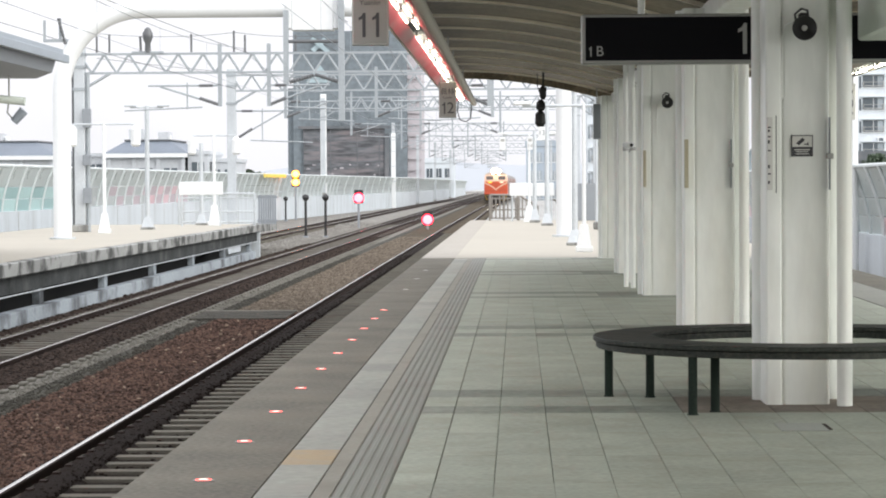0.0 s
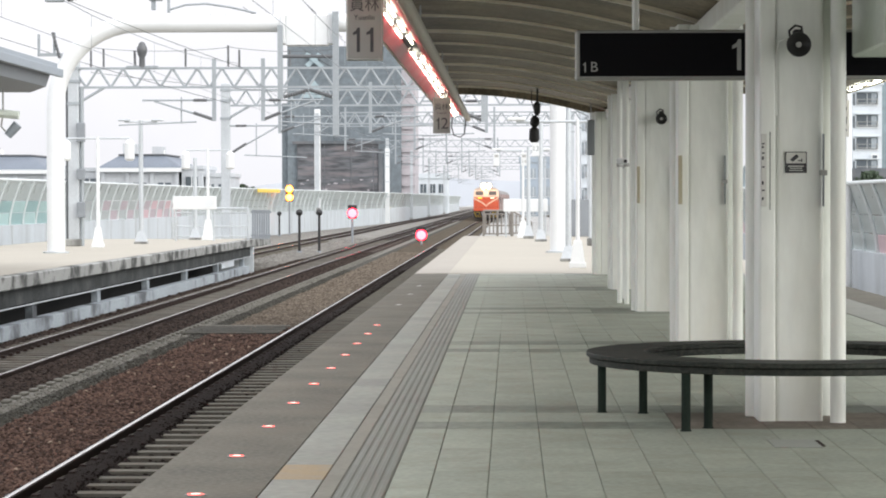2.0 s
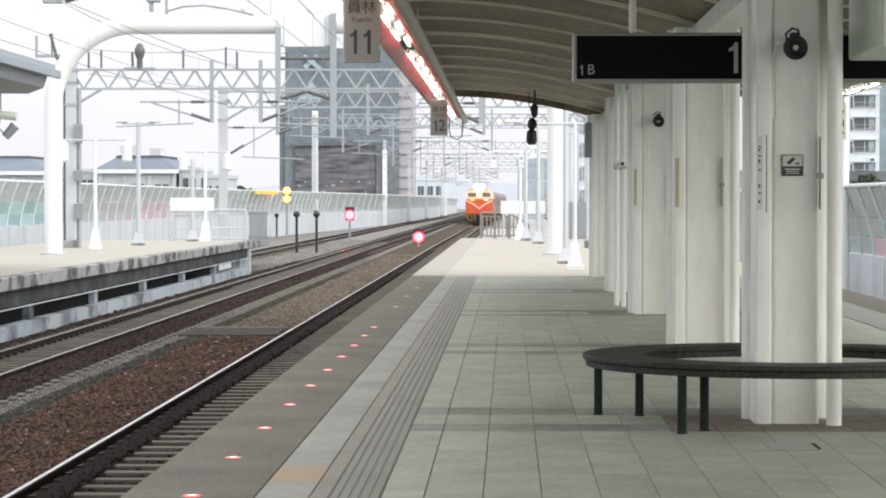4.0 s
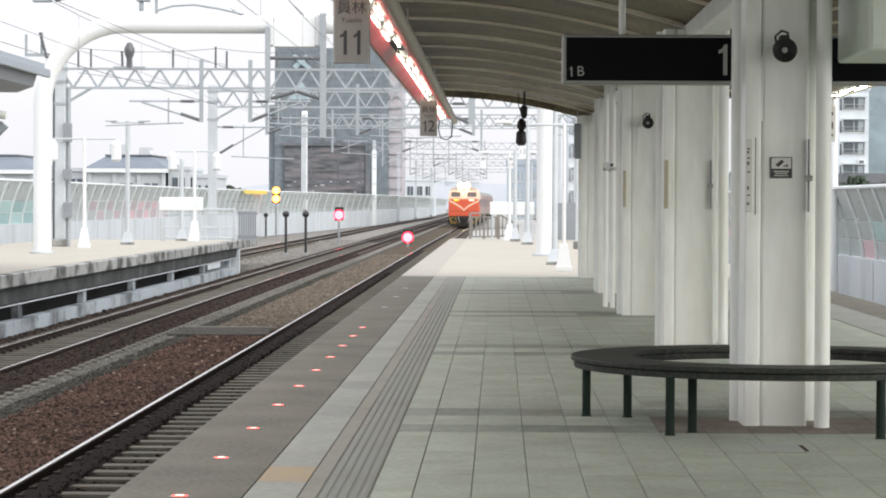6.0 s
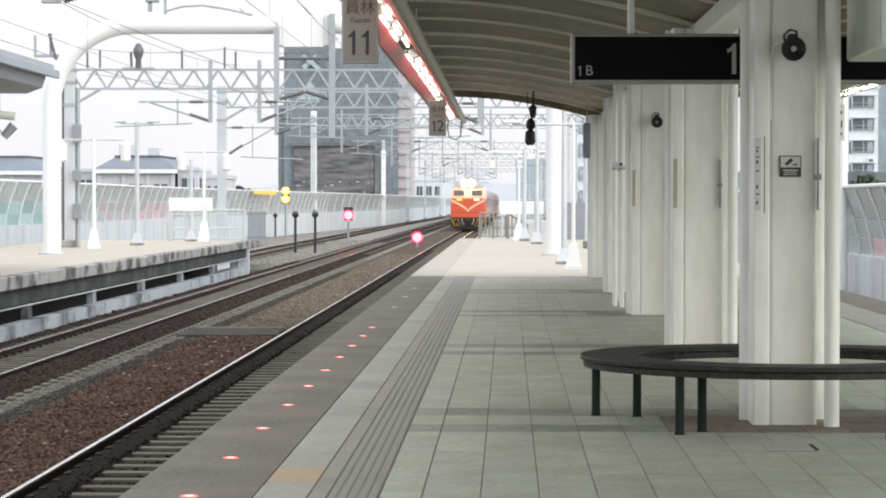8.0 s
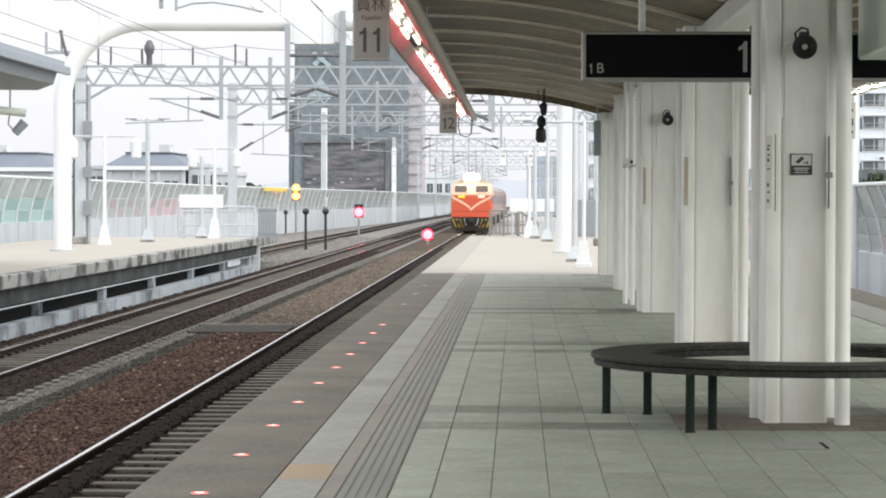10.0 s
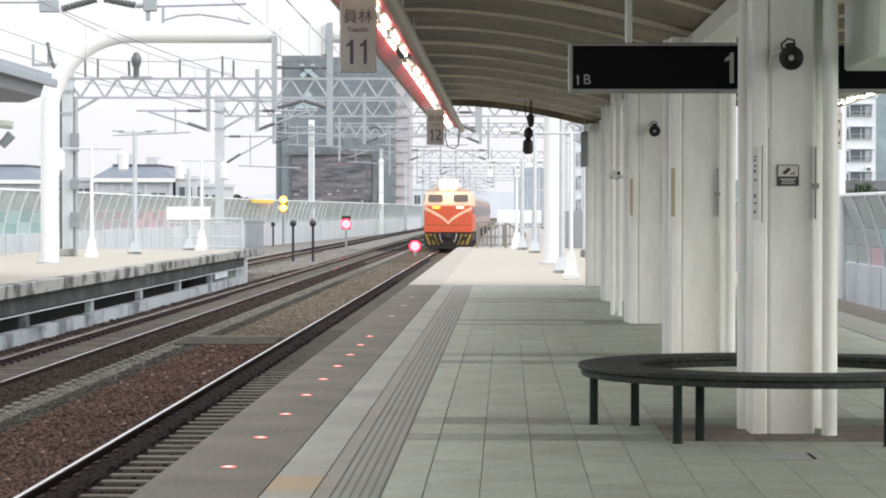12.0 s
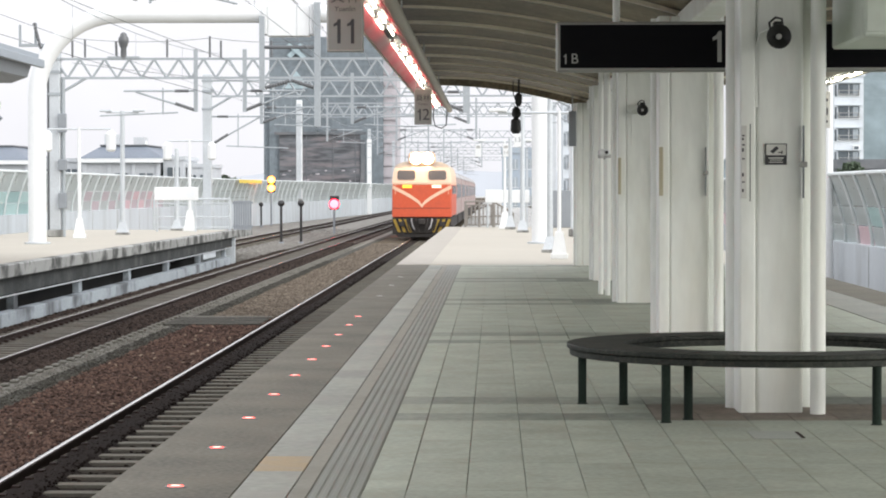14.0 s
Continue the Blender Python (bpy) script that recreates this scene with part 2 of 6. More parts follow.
STICKER_WHITE = material("sticker_white", (0.66, 0.66, 0.62), 0.4, vary=0.08, bump=0.0)
YELLOWED = material("yellowed_plate", (0.46, 0.42, 0.3), 0.5, vary=0.2, fine=20, coarse=4, bump=0.03)
CABINET_GREEN = material("cabinet_pale_green", (0.72, 0.78, 0.70), 0.45, vary=0.12, fine=15, coarse=2.0, bump=0.03)
RAIL_STEEL = material("railing_steel", (0.27, 0.25, 0.225), 0.5, metal=0.3, vary=0.2)
FENCE_DARK = material("fence_panel_grey", (0.25, 0.27, 0.29), 0.6, vary=0.2)
BARRIER_POST = material("barrier_post", (0.60, 0.64, 0.64), 0.5, vary=0.15, fine=8, coarse=0.8, bump=0.0)
PANEL_CLEAR = material("barrier_panel_pale", (0.43, 0.48, 0.475), 0.3, vary=0.12, fine=5, coarse=0.7, bump=0.0)
PANEL_GREEN = material("barrier_panel_green", (0.40, 0.57, 0.56), 0.35, vary=0.12, fine=5, coarse=0.9, bump=0.0)
PANEL_PINK = material("barrier_panel_pink", (0.62, 0.45, 0.48), 0.35, vary=0.12, fine=5, coarse=0.9, bump=0.0)
PANEL_ROSE = material("barrier_panel_rose", (0.47, 0.41, 0.44), 0.35, vary=0.15, fine=5, coarse=0.9, bump=0.0)
PANEL_GREY = material("barrier_panel_grey", (0.42, 0.46, 0.46), 0.35, vary=0.12, fine=5, coarse=0.9, bump=0.0)
PANEL_TEAL_DARK = material("barrier_panel_teal", (0.29, 0.45, 0.45), 0.35, vary=0.12, fine=5, coarse=0.9, bump=0.0)
HOUSE_WALL = material("house_wall", (0.50, 0.52, 0.54), 0.8, vary=0.2, fine=6, coarse=0.4)
HOUSE_ROOF = material("house_roof", (0.16, 0.185, 0.22), 0.7, vary=0.3, fine=12, coarse=0.6)
WINDOW_DARK = material("window_dark", (0.10, 0.12, 0.135), 0.15, vary=0.3, bump=0.0, random_piece=0.6)
# distance haze put into the glass of far blocks; also used for curtains
WINDOW_PALE = material("window_hazy", (0.34, 0.38, 0.41), 0.2, vary=0.3, bump=0.0, random_piece=0.6)
TOWER_GREY = material("tower_cladding", (0.172, 0.202, 0.222), 0.5, vary=0.5, fine=1.5, coarse=0.12, bump=0.0, random_piece=0.25)
TOWER_DARK = material("tower_dark_screen", (0.115, 0.125, 0.135), 0.6, vary=0.5, fine=1.2, coarse=0.2, bump=0.0, dirt=(0.24, 0.22, 0.22), dirt_amount=0.5, dirt_scale=0.5)
TOWER_SCREEN = material("tower_screen_panel", (0.115, 0.12, 0.13), 0.6, vary=1.3, fine=1.4, coarse=0.35, bump=0.0, stretch=(0.35, 1, 2.0), dirt=(0.22, 0.175, 0.175), dirt_amount=0.7, dirt_scale=0.7)
TOWER_PALE = material("tower_pale", (0.46, 0.43, 0.45), 0.6, vary=0.15, fine=2, coarse=0.2, bump=0.0)
TEAL_PALE = material("emblem_pale_teal", (0.36, 0.45, 0.48), 0.6, vary=0.3, fine=2, coarse=0.5, bump=0.0)
APT_WALL = material("apartment_wall", (0.62, 0.66, 0.69), 0.8, vary=0.12, fine=3, coarse=0.2, dirt=(0.45, 0.47, 0.48), dirt_amount=0.4, dirt_scale=0.3)
APT_BLUE = material("apartment_blue_grey", (0.36, 0.42, 0.48), 0.8, vary=0.12, fine=3, coarse=0.2)
YELLOW_GLINT = material("glint_yellow", (0.75, 0.58, 0.08), 0.5, vary=0.15, fine=6, coarse=0.5, bump=0.0)
LOCO_RED = material("loco_orange_red", (0.62, 0.10, 0.04), 0.42, vary=0.18, fine=8, coarse=1.5, bump=0.02, dirt=(0.34, 0.07, 0.04), dirt_amount=0.4, dirt_scale=1.5)
LOCO_CREAM = material("loco_cream", (0.80, 0.53, 0.37), 0.45, vary=0.1, fine=8, coarse=1.5, bump=0.02)
# cream-grey rather than dark: headlight glow over the roof is in the colour
LOCO_GREY = material("loco_roof_grey", (0.55, 0.45, 0.36), 0.6, vary=0.2)
LOCO_DARK = material("loco_underframe", (0.035, 0.03, 0.027), 0.8, vary=0.5, fine=14, coarse=2)
LOCO_YELLOW = material("loco_warning_yellow", (0.34, 0.22, 0.03), 0.6, vary=0.4, fine=14, coarse=3)
LOCO_GLASS = material("cab_glass", (0.11, 0.09, 0.08), 0.12, vary=0.2, bump=0.0)
COACH_BLUE = material("coach_body", (0.38, 0.29, 0.27), 0.5, vary=0.2)
COACH_ROOF = material("coach_roof", (0.40, 0.39, 0.39), 0.6, vary=0.2)
INSULATOR = material("insulator_dark", (0.12, 0.125, 0.13), 0.35, vary=0.2, bump=0.0)
WIRE = material("wire_dark", (0.11, 0.115, 0.12), 0.5, metal=0.5, vary=0.1, bump=0.0)
WIRE_PALE = material("wire_pale", (0.30, 0.32, 0.34), 0.5, metal=0.3, vary=0.1, bump=0.0)
CITY = material("city_ground", (0.20, 0.21, 0.19), 0.9, vary=0.5, fine=0.3, coarse=0.02)
# distance haze is put into the bluish colours of both hills
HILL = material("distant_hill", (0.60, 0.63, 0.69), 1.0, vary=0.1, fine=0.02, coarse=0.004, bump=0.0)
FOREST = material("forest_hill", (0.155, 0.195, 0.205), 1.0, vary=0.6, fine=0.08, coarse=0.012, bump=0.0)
LEAF = material("leaf", (0.07, 0.10, 0.06), 0.7, vary=0.5, island=0.8, fine=5)
BARK = material("bark", (0.12, 0.09, 0.07), 0.9, vary=0.3)
# rim glows stand in for the halo round each signal lamp
RED_HALO = glow("red_signal_halo", (1.0, 0.02, 0.06), 3.0)
RED_CORE = glow("red_signal_core", (1.0, 0.025, 0.03), 26.0)
AMBER_HALO = glow("amber_signal_halo", (1.0, 0.36, 0.03), 2.5)
AMBER_CORE = glow("amber_signal_core", (1.0, 0.22, 0.035), 16.0)
HEADLIGHT = glow("headlight_glow", (1.0, 0.80, 0.50), 60.0)
NUMBER_LIGHT = glow("number_light", (1.0, 0.55, 0.06), 0.9)
NUMBER_PALE = glow("number_light_pale", (1.0, 0.82, 0.6), 0.6)
LED_EDGE = glow("edge_led", (1.0, 0.06, 0.04), 2.2)
LED_CORE = glow("edge_led_core", (1.0, 0.75, 0.65), 1.0)
ROUNDEL = material("roundel_pale", (0.72, 0.74, 0.75), 0.5, vary=0.05, bump=0.0)
LED_RIM = material("led_rim", (0.15, 0.13, 0.12), 0.4, metal=0.3)


# ---- mesh helpers ----
class Geo:
    """Collects faces of one mesh."""

    def __init__(self):
        self.v, self.f, self.m = [], [], []

    def add(self, verts, faces, mi=0):
        o = len(self.v)
        self.v += [tuple(p) for p in verts]
        self.f += [tuple(i + o for i in f) for f in faces]
        self.m += [mi] * len(faces)
        return self

    def box(self, x0, x1, y0, y1, z0, z1, c=0.0, mi=0):
        if c <= 0:
            v = [(x, y, z) for z in (z0, z1) for y in (y0, y1) for x in (x0, x1)]
            return self.add(v, [(0, 2, 3, 1), (4, 5, 7, 6), (0, 1, 5, 4), (2, 6, 7, 3), (0, 4, 6, 2), (1, 3, 7, 5)], mi)
        v, idx = [], {}
        for sx in (0, 1):
            for sy in (0, 1):
                for sz in (0, 1):
                    p = ((x0, x1)[sx], (y0, y1)[sy], (z0, z1)[sz])
                    q = (p[0] + c * (1 - 2 * sx), p[1] + c * (1 - 2 * sy), p[2] + c * (1 - 2 * sz))
                    for a in range(3):
                        idx[sx, sy, sz, a] = len(v)
                        v.append(tuple(p[i] if i == a else q[i] for i in range(3)))
        f = []
        ctr = Vector(((x0 + x1) / 2, (y0 + y1) / 2, (z0 + z1) / 2))
        def face(ids):
            a, b, d = (Vector(v[i]) for i in ids[:3])
            if (b - a).cross(d - b).dot((a + d) / 2 - ctr) < 0:
                ids = ids[::-1]
            f.append(tuple(ids))
        for a in range(3):
            o = [i for i in range(3) if i != a]
            for s in (0, 1):
                ids = []
                for u, w in ((0, 0), (1, 0), (1, 1), (0, 1)):
                    k = [0, 0, 0]
                    k[a], k[o[0]], k[o[1]] = s, u, w
                    ids.append(idx[k[0], k[1], k[2], a])
                face(ids)
            for u in (0, 1):
                for w in (0, 1):
                    k0, k1 = [0, 0, 0], [0, 0, 0]
                    k0[o[0]], k0[o[1]], k1[o[0]], k1[o[1]], k1[a] = u, w, u, w, 1
                    face([idx[(*k0, o[0])], idx[(*k1, o[0])], idx[(*k1, o[1])], idx[(*k0, o[1])]])
        for sx in (0, 1):
            for sy in (0, 1):
                for sz in (0, 1):
                    face([idx[sx, sy, sz, a] for a in range(3)])
        return self.add(v, f, mi)

    def tube(self, pts, r, seg=10, mi=0, cap=True, flat=1.0):
        """A round bar along the points; r is one radius or one for each point."""
        pts = [Vector(p) for p in pts]
        rs = r if isinstance(r, (list, tuple)) else [r] * len(pts)
        o = len(self.v)
        up = None
        for i, p in enumerate(pts):
            d = (pts[min(i + 1, len(pts) - 1)] - pts[max(i - 1, 0)]).normalized()
            if up is None:
                up = Vector((0, 0, 1)) if abs(d.z) < 0.9 else Vector((0, 1, 0))
            a = d.cross(up).normalized()
            b = a.cross(d).normalized()
            for k in range(seg):
                t = 2 * math.pi * (k + 0.5) / seg
                self.v.append(tuple(p + rs[i] * (math.cos(t) * a + flat * math.sin(t) * b)))
        n = 0
        for i in range(len(pts) - 1):
            for k in range(seg):
                j = (k + 1) % seg
                self.f.append((o + i * seg + k, o + i * seg + j, o + (i + 1) * seg + j, o + (i + 1) * seg + k))
                n += 1
        if cap:
            self.f.append(tuple(o + k for k in reversed(range(seg))))
            self.f.append(tuple(o + (len(pts) - 1) * seg + k for k in range(seg)))
            n += 2
        self.m += [mi] * n
        return self

    def lathe(self, prof, origin=(0, 0, 0), axis="z", seg=24, mi=0):
        """Turns (radius, height) points about an axis."""
        o = len(self.v)
        for r, h in prof:
            for k in range(seg):
                t = 2 * math.pi * k / seg
                p = (r * math.cos(t), r * math.sin(t), h)
                if axis == "y":
                    p = (p[0], p[2], -p[1])
                elif axis == "x":
                    p = (p[2], p[0], p[1])
                self.v.append(tuple(a + b for a, b in zip(p, origin)))
        for i in range(len(prof) - 1):
            for k in range(seg):
                j = (k + 1) % seg
                self.f.append((o + i * seg + k, o + i * seg + j, o + (i + 1) * seg + j, o + (i + 1) * seg + k))
        self.f.append(tuple(o + k for k in reversed(range(seg))))
        self.f.append(tuple(o + (len(prof) - 1) * seg + k for k in range(seg)))
        self.m += [mi] * ((len(prof) - 1) * seg + 2)
        return self

    def extrude(self, prof, y0, y1, mi=0, axis="y"):
        """A closed (a, b) outline, counter-clockwise, drawn out along an axis."""
        n = len(prof)
        if axis == "y":
            v = [(a, y, b) for y in (y0, y1) for a, b in prof]
        elif axis == "x":
            v = [(y, a, b) for y in (y0, y1) for a, b in prof]
        else:
            v = [(a, b, y) for y in (y0, y1) for a, b in prof]
        f = [(i, (i + 1) % n, n + (i + 1) % n, n + i) for i in range(n)]
        f += [tuple(reversed(range(n))), tuple(range(n, 2 * n))]
        return self.add(v, f, mi)

    def mesh(self, name, mats, sharp=35):
        me = bpy.data.meshes.new(name)
        me.from_pydata(self.v, [], self.f)
        for m in (mats if isinstance(mats, (list, tuple)) else [mats]):
            me.materials.append(m)
        if any(self.m):
            me.polygons.foreach_set("material_index", self.m)
        me.polygons.foreach_set("use_smooth", [True] * len(me.polygons))
        me.set_sharp_from_angle(angle=radians(sharp))
        bm = bmesh.new()
        bm.from_mesh(me)
        bmesh.ops.recalc_face_normals(bm, faces=bm.faces)
        bm.to_mesh(me)
        bm.free()
        return me


def thing(name, at=(0, 0, 0), label="", category="", group="", kind="", turn=0):
    ob = new(name)
    ob.empty_display_size = 0.2
    ob.matrix_basis = pose(*at, 0, 0, turn)
    return tagged(ob, label, category, group, kind)


def part(name, geo, mats, parent, label="", at=None):
    ob = new(name, geo if isinstance(geo, bpy.types.Mesh) else geo.mesh(name, mats))
    ob.parent = parent
    if at is not None:
        ob.matrix_basis = at
    return tagged(ob, label)


def solid(name, geo, mats, label="", category="", group="", kind="", at=None):
    ob = new(name, geo.mesh(name, mats))
    if at is not None:
        ob.matrix_basis = at
    return tagged(ob, label, category, group, kind)


def lettering(name, body, size, mat, parent, at, bold=0.0, align="CENTER"):
    """Raised letters in the built-in font, upright, facing the viewer."""
    cu = bpy.data.curves.new(name, "FONT")
    cu.body, cu.size, cu.align_x, cu.align_y, cu.extrude, cu.offset = body, size, align, "CENTER", 0.002, bold
    tmp = bpy.data.objects.new(name + "_tmp", cu)
    scene.collection.objects.link(tmp)
    bpy.context.view_layer.update()
    me = bpy.data.meshes.new_from_object(tmp.evaluated_get(bpy.context.evaluated_depsgraph_get()))
    bpy.data.objects.remove(tmp)
    me.materials.clear()
    me.materials.append(mat)
    ob = new(name, me)
    ob.parent = parent
    ob.matrix_basis = at @ pose(0, 0, 0, 90, 0, 0)
    return ob


def digit_one(name, h, mat, parent, x, y, z):
    """An upright numeral 1 with a flag, its foot at z."""
    w = h * 0.135
    pts = [(x, z), (x + w, z), (x + w, z + h), (x + w * 0.25, z + h), (x - w * 0.2, z + h * 0.88), (x - w * 1.15, z + h * 0.80), (x - w * 1.15, z + h * 0.69), (x, z + h * 0.75)]
    return part(name, Geo().extrude(pts, y - 0.002, y), mat, parent)


# ---- plan ----
RAIL_Z, BED_Z, CITY_Z = -0.92, -1.10, -8.0
EDGE_X, AXIS_X, FAR_EDGE_X = -1.91, 1.855, 5.55
BAY, FIRST = 8.3, 17.3
ROOF_END = 50.9
PLATFORM_END = 104.0
P2_EDGE, P2_END = -9.6, 97.0


# ---- ground, deck, tracks ----
solid("ground", Geo().add([(-4000, -1500, CITY_Z), (4000, -1500, CITY_Z), (4000, 4500, CITY_Z), (-4000, 4500, CITY_Z)], [(0, 1, 2, 3)]), CITY,
      "grey built-up ground far below the raised railway", "ground", kind="structure")
solid("viaduct_deck", Geo().box(-19.2, 10.2, -80, 1200, CITY_Z + 0.02, BED_Z - 0.14), CONCRETE,
      "weathered concrete deck carrying the railway", "deck", kind="structure")
bed = Geo()
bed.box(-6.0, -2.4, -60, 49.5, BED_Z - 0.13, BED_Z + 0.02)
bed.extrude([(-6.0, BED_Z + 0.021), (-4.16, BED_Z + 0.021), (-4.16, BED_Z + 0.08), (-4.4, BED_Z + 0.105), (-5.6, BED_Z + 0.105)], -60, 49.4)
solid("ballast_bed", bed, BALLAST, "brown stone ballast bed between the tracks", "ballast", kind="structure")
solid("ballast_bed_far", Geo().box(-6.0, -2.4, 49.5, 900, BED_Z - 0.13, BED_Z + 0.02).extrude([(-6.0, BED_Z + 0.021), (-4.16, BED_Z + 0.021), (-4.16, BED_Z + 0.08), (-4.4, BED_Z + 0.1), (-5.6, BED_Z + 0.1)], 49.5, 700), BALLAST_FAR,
      "greyer weedy ballast bed further along the track", "ballast", kind="structure")
solid("trackbed_second", Geo().box(-9.0, -6.0, -60, 900, BED_Z - 0.13, BED_Z + 0.03), TRACK_BROWN,
      "grey gravel trackbed of the second track", "ballast", kind="structure")
solid("trackbed_outer", Geo().box(-18.3, -9.0, P2_END + 0.5, 900, BED_Z - 0.13, BED_Z + 0.01), GRAVEL_GREY,
      "pale gravel beside the outer track", "ballast", kind="structure")
solid("trackbed_loop", Geo().box(5.7, 9.4, -60, 900, BED_Z - 0.13, BED_Z + 0.01), BALLAST_FAR,
      "gravel trackbed behind the platform", "ballast", kind="structure")


def bend(y):
    """Sideways drift of the running lines far down the line."""
    return 0.34 * min(max((y - 140) / 170, 0.0), 1.0) + 6.0e-5 * min(max(y - 250, 0.0), 150.0) ** 2


def rail_geo(x, y0, y1):
    head = [(-0.033, -0.03), (0.033, -0.03), (0.034, -0.008), (0.021, 0.0), (-0.021, 0.0), (-0.034, -0.008)]
    body = [(-0.062, -0.15), (0.062, -0.15), (0.06, -0.138), (0.012, -0.12), (0.009, -0.04), (0.033, -0.0305), (-0.033, -0.0305), (-0.009, -0.04), (-0.012, -0.12), (-0.06, -0.138)]
    ys = [y0] + [y for y in (140, 180, 225, 250, 270, 290, 310, 330, 350, 375, 400) if y0 < y < y1] + [y1]
    g = Geo()
    for a, b in zip(ys, ys[1:]):
        for prof, mi in ((body, 0), (head, 1)):
            n = len(prof)
            v = [(x + bend(y) + u, y, RAIL_Z + w) for y in (a, b) for u, w in prof]
            g.add(v, [(k, (k + 1) % n, n + (k + 1) % n, n + k) for k in range(n)] + [tuple(reversed(range(n))), tuple(range(n, 2 * n))], 0)
            if mi:
                g.m[-(n + 2) + 3] = 1
    return g


def track(name, centre, y0, y1, s0, s1, label, step=0.6, head=None, tie=None):
    t = thing(name, (0, 0, 0), label, "track", kind="structure")
    for s in (-0.5335, 0.5335):
        part("rail", rail_geo(centre + s, y0, y1), [RAIL_SIDE, head or RAIL_DULL], t, "steel rail on fastenings")
    sl = Geo().extrude([(-1.0, -0.10), (1.0, -0.10), (0.97, 0.075), (0.35, 0.055), (-0.35, 0.055), (-0.97, 0.075)], -0.105, 0.105).mesh("sleeper", tie or SLEEPER)
    n = min(300, int((s1 - s0) / step))
    for i in range(n):
        part("sleeper", sl, None, t, at=pose(centre + random.uniform(-0.01, 0.01), s0 + i * step + random.uniform(-0.015, 0.015), BED_Z + 0.02))
    clip = Geo()
    for i in range(int((min(s1, 75) - s0) / step)):
        for s in (-0.5335, 0.5335):
            for e in (-0.11, 0.11):
                x, y = centre + s + e, s0 + i * step
                clip.box(x - 0.03, x + 0.03, y - 0.05, y + 0.05, BED_Z + 0.085, BED_Z + 0.13)
    tagged(part("rail_clip", clip, RAIL_SIDE, t, "rusty rail fastenings"), kind="stuff")
    return t


track("track_1", -3.51, -60, 700, 10.5, 130, "platform track with concrete sleepers and one worn bright rail", head=RAIL_TOP)
track("track_2", -7.52, -60, 700, 38, 160, "second track with rusty rails on concrete sleepers", tie=SLEEPER_PALE)
track("track_3", -12.0, P2_END + 3, 700, P2_END + 4, P2_END + 60, "outer track of reddish rails beyond the platform end")
track("track_4", 7.5, -60, 500, 60, 62, "track behind the island platform")

# dark strip right of the rail: oily ballast plus painted rail shadow
solid("track_floor", Geo().box(-4.1, -2.55, 8, 130, BED_Z + 0.0205, BED_Z + 0.045).extrude([(-3.96, BED_Z + 0.046), (-3.66, BED_Z + 0.046), (-3.74, BED_Z + 0.105), (-3.96, BED_Z + 0.115)], 8, 130), TRACK_DIRT_SHADE, "oily ballast between the rails, darkened for the rail's shadow", "ballast", kind="structure")

# loose stones of the ballast
def icosphere_points():
    p = (1 + 5 ** 0.5) / 2
    v = [(-1, p, 0), (1, p, 0), (-1, -p, 0), (1, -p, 0), (0, -1, p), (0, 1, p), (0, -1, -p), (0, 1, -p), (p, 0, -1), (p, 0, 1), (-p, 0, -1), (-p, 0, 1)]
    f = [(0, 11, 5), (0, 5, 1), (0, 1, 7), (0, 7, 10), (0, 10, 11), (1, 5, 9), (5, 11, 4), (11, 10, 2), (10, 7, 6), (7, 1, 8),
         (3, 9, 4), (3, 4, 2), (3, 2, 6), (3, 6, 8), (3, 8, 9), (4, 9, 5), (2, 4, 11), (6, 2, 10), (8, 6, 7), (9, 8, 1)]
    v = np.array(v, float)
    return v / np.linalg.norm(v[0]), np.array(f)


def scatter_stones(name, n, x0, x1, y0, y1, size, mat, label, z=BED_Z + 0.02, dense_near=1.6):
    rng = np.random.default_rng(len(name) + n)
    base, faces = icosphere_points()
    k = len(base)
    ys = y0 + (y1 - y0) * rng.random(n) ** dense_near
    pos = np.stack([rng.uniform(x0, x1, n), ys, z + rng.uniform(-0.02, 0.012, n)], 1)
    s = size * rng.uniform(0.55, 1.25, (n, 1)) * (1 + 0.5 * ((ys - y0) / (y1 - y0)))[:, None]
    shape = rng.uniform(0.6, 1.25, (n, 3)) * s
    jitter = rng.uniform(0.75, 1.2, (n, k, 1))
    v = base[None] * jitter * shape[:, None, :]
    a = rng.uniform(0, 6.283, n)
    c, sn = np.cos(a)[:, None], np.sin(a)[:, None]
    x, y = v[..., 0] * c - v[..., 1] * sn, v[..., 0] * sn + v[..., 1] * c
    v = np.stack([x, y, v[..., 2] * 0.8], 2) + pos[:, None, :]
    fs = (faces[None] + (np.arange(n) * k)[:, None, None]).reshape(-1, 3)
    me = bpy.data.meshes.new(name)
    me.from_pydata(v.reshape(-1, 3), [], fs)
    me.materials.append(mat)
    return tagged(new(name, me), label, "ballast", kind="stuff")


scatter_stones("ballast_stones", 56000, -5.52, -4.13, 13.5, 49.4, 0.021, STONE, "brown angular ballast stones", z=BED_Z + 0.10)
scatter_stones("ballast_stones_pale", 90, -5.5, -4.13, 14, 49.4, 0.021, STONE_PALE, "scattered pale stones on the brown ballast", z=BED_Z + 0.125)
scatter_stones("ballast_stones_edge", 15000, -2.9, -2.42, 11.0, 60, 0.024, SLEEPER, "dusty stones between the sleeper ends", z=BED_Z + 0.076)
scatter_stones("ballast_stones_between", 9000, -4.0, -2.6, 11.0, 45, 0.02, TRACK_DIRT_SHADE, "dark ballast stones between the sleepers", z=BED_Z + 0.035)
scatter_stones("ballast_stones_far", 24000, -5.52, -4.13, 49.8, 120, 0.028, STONE_GREY, "greyish ballast stones among dry weeds", z=BED_Z + 0.095, dense_near=1.2)
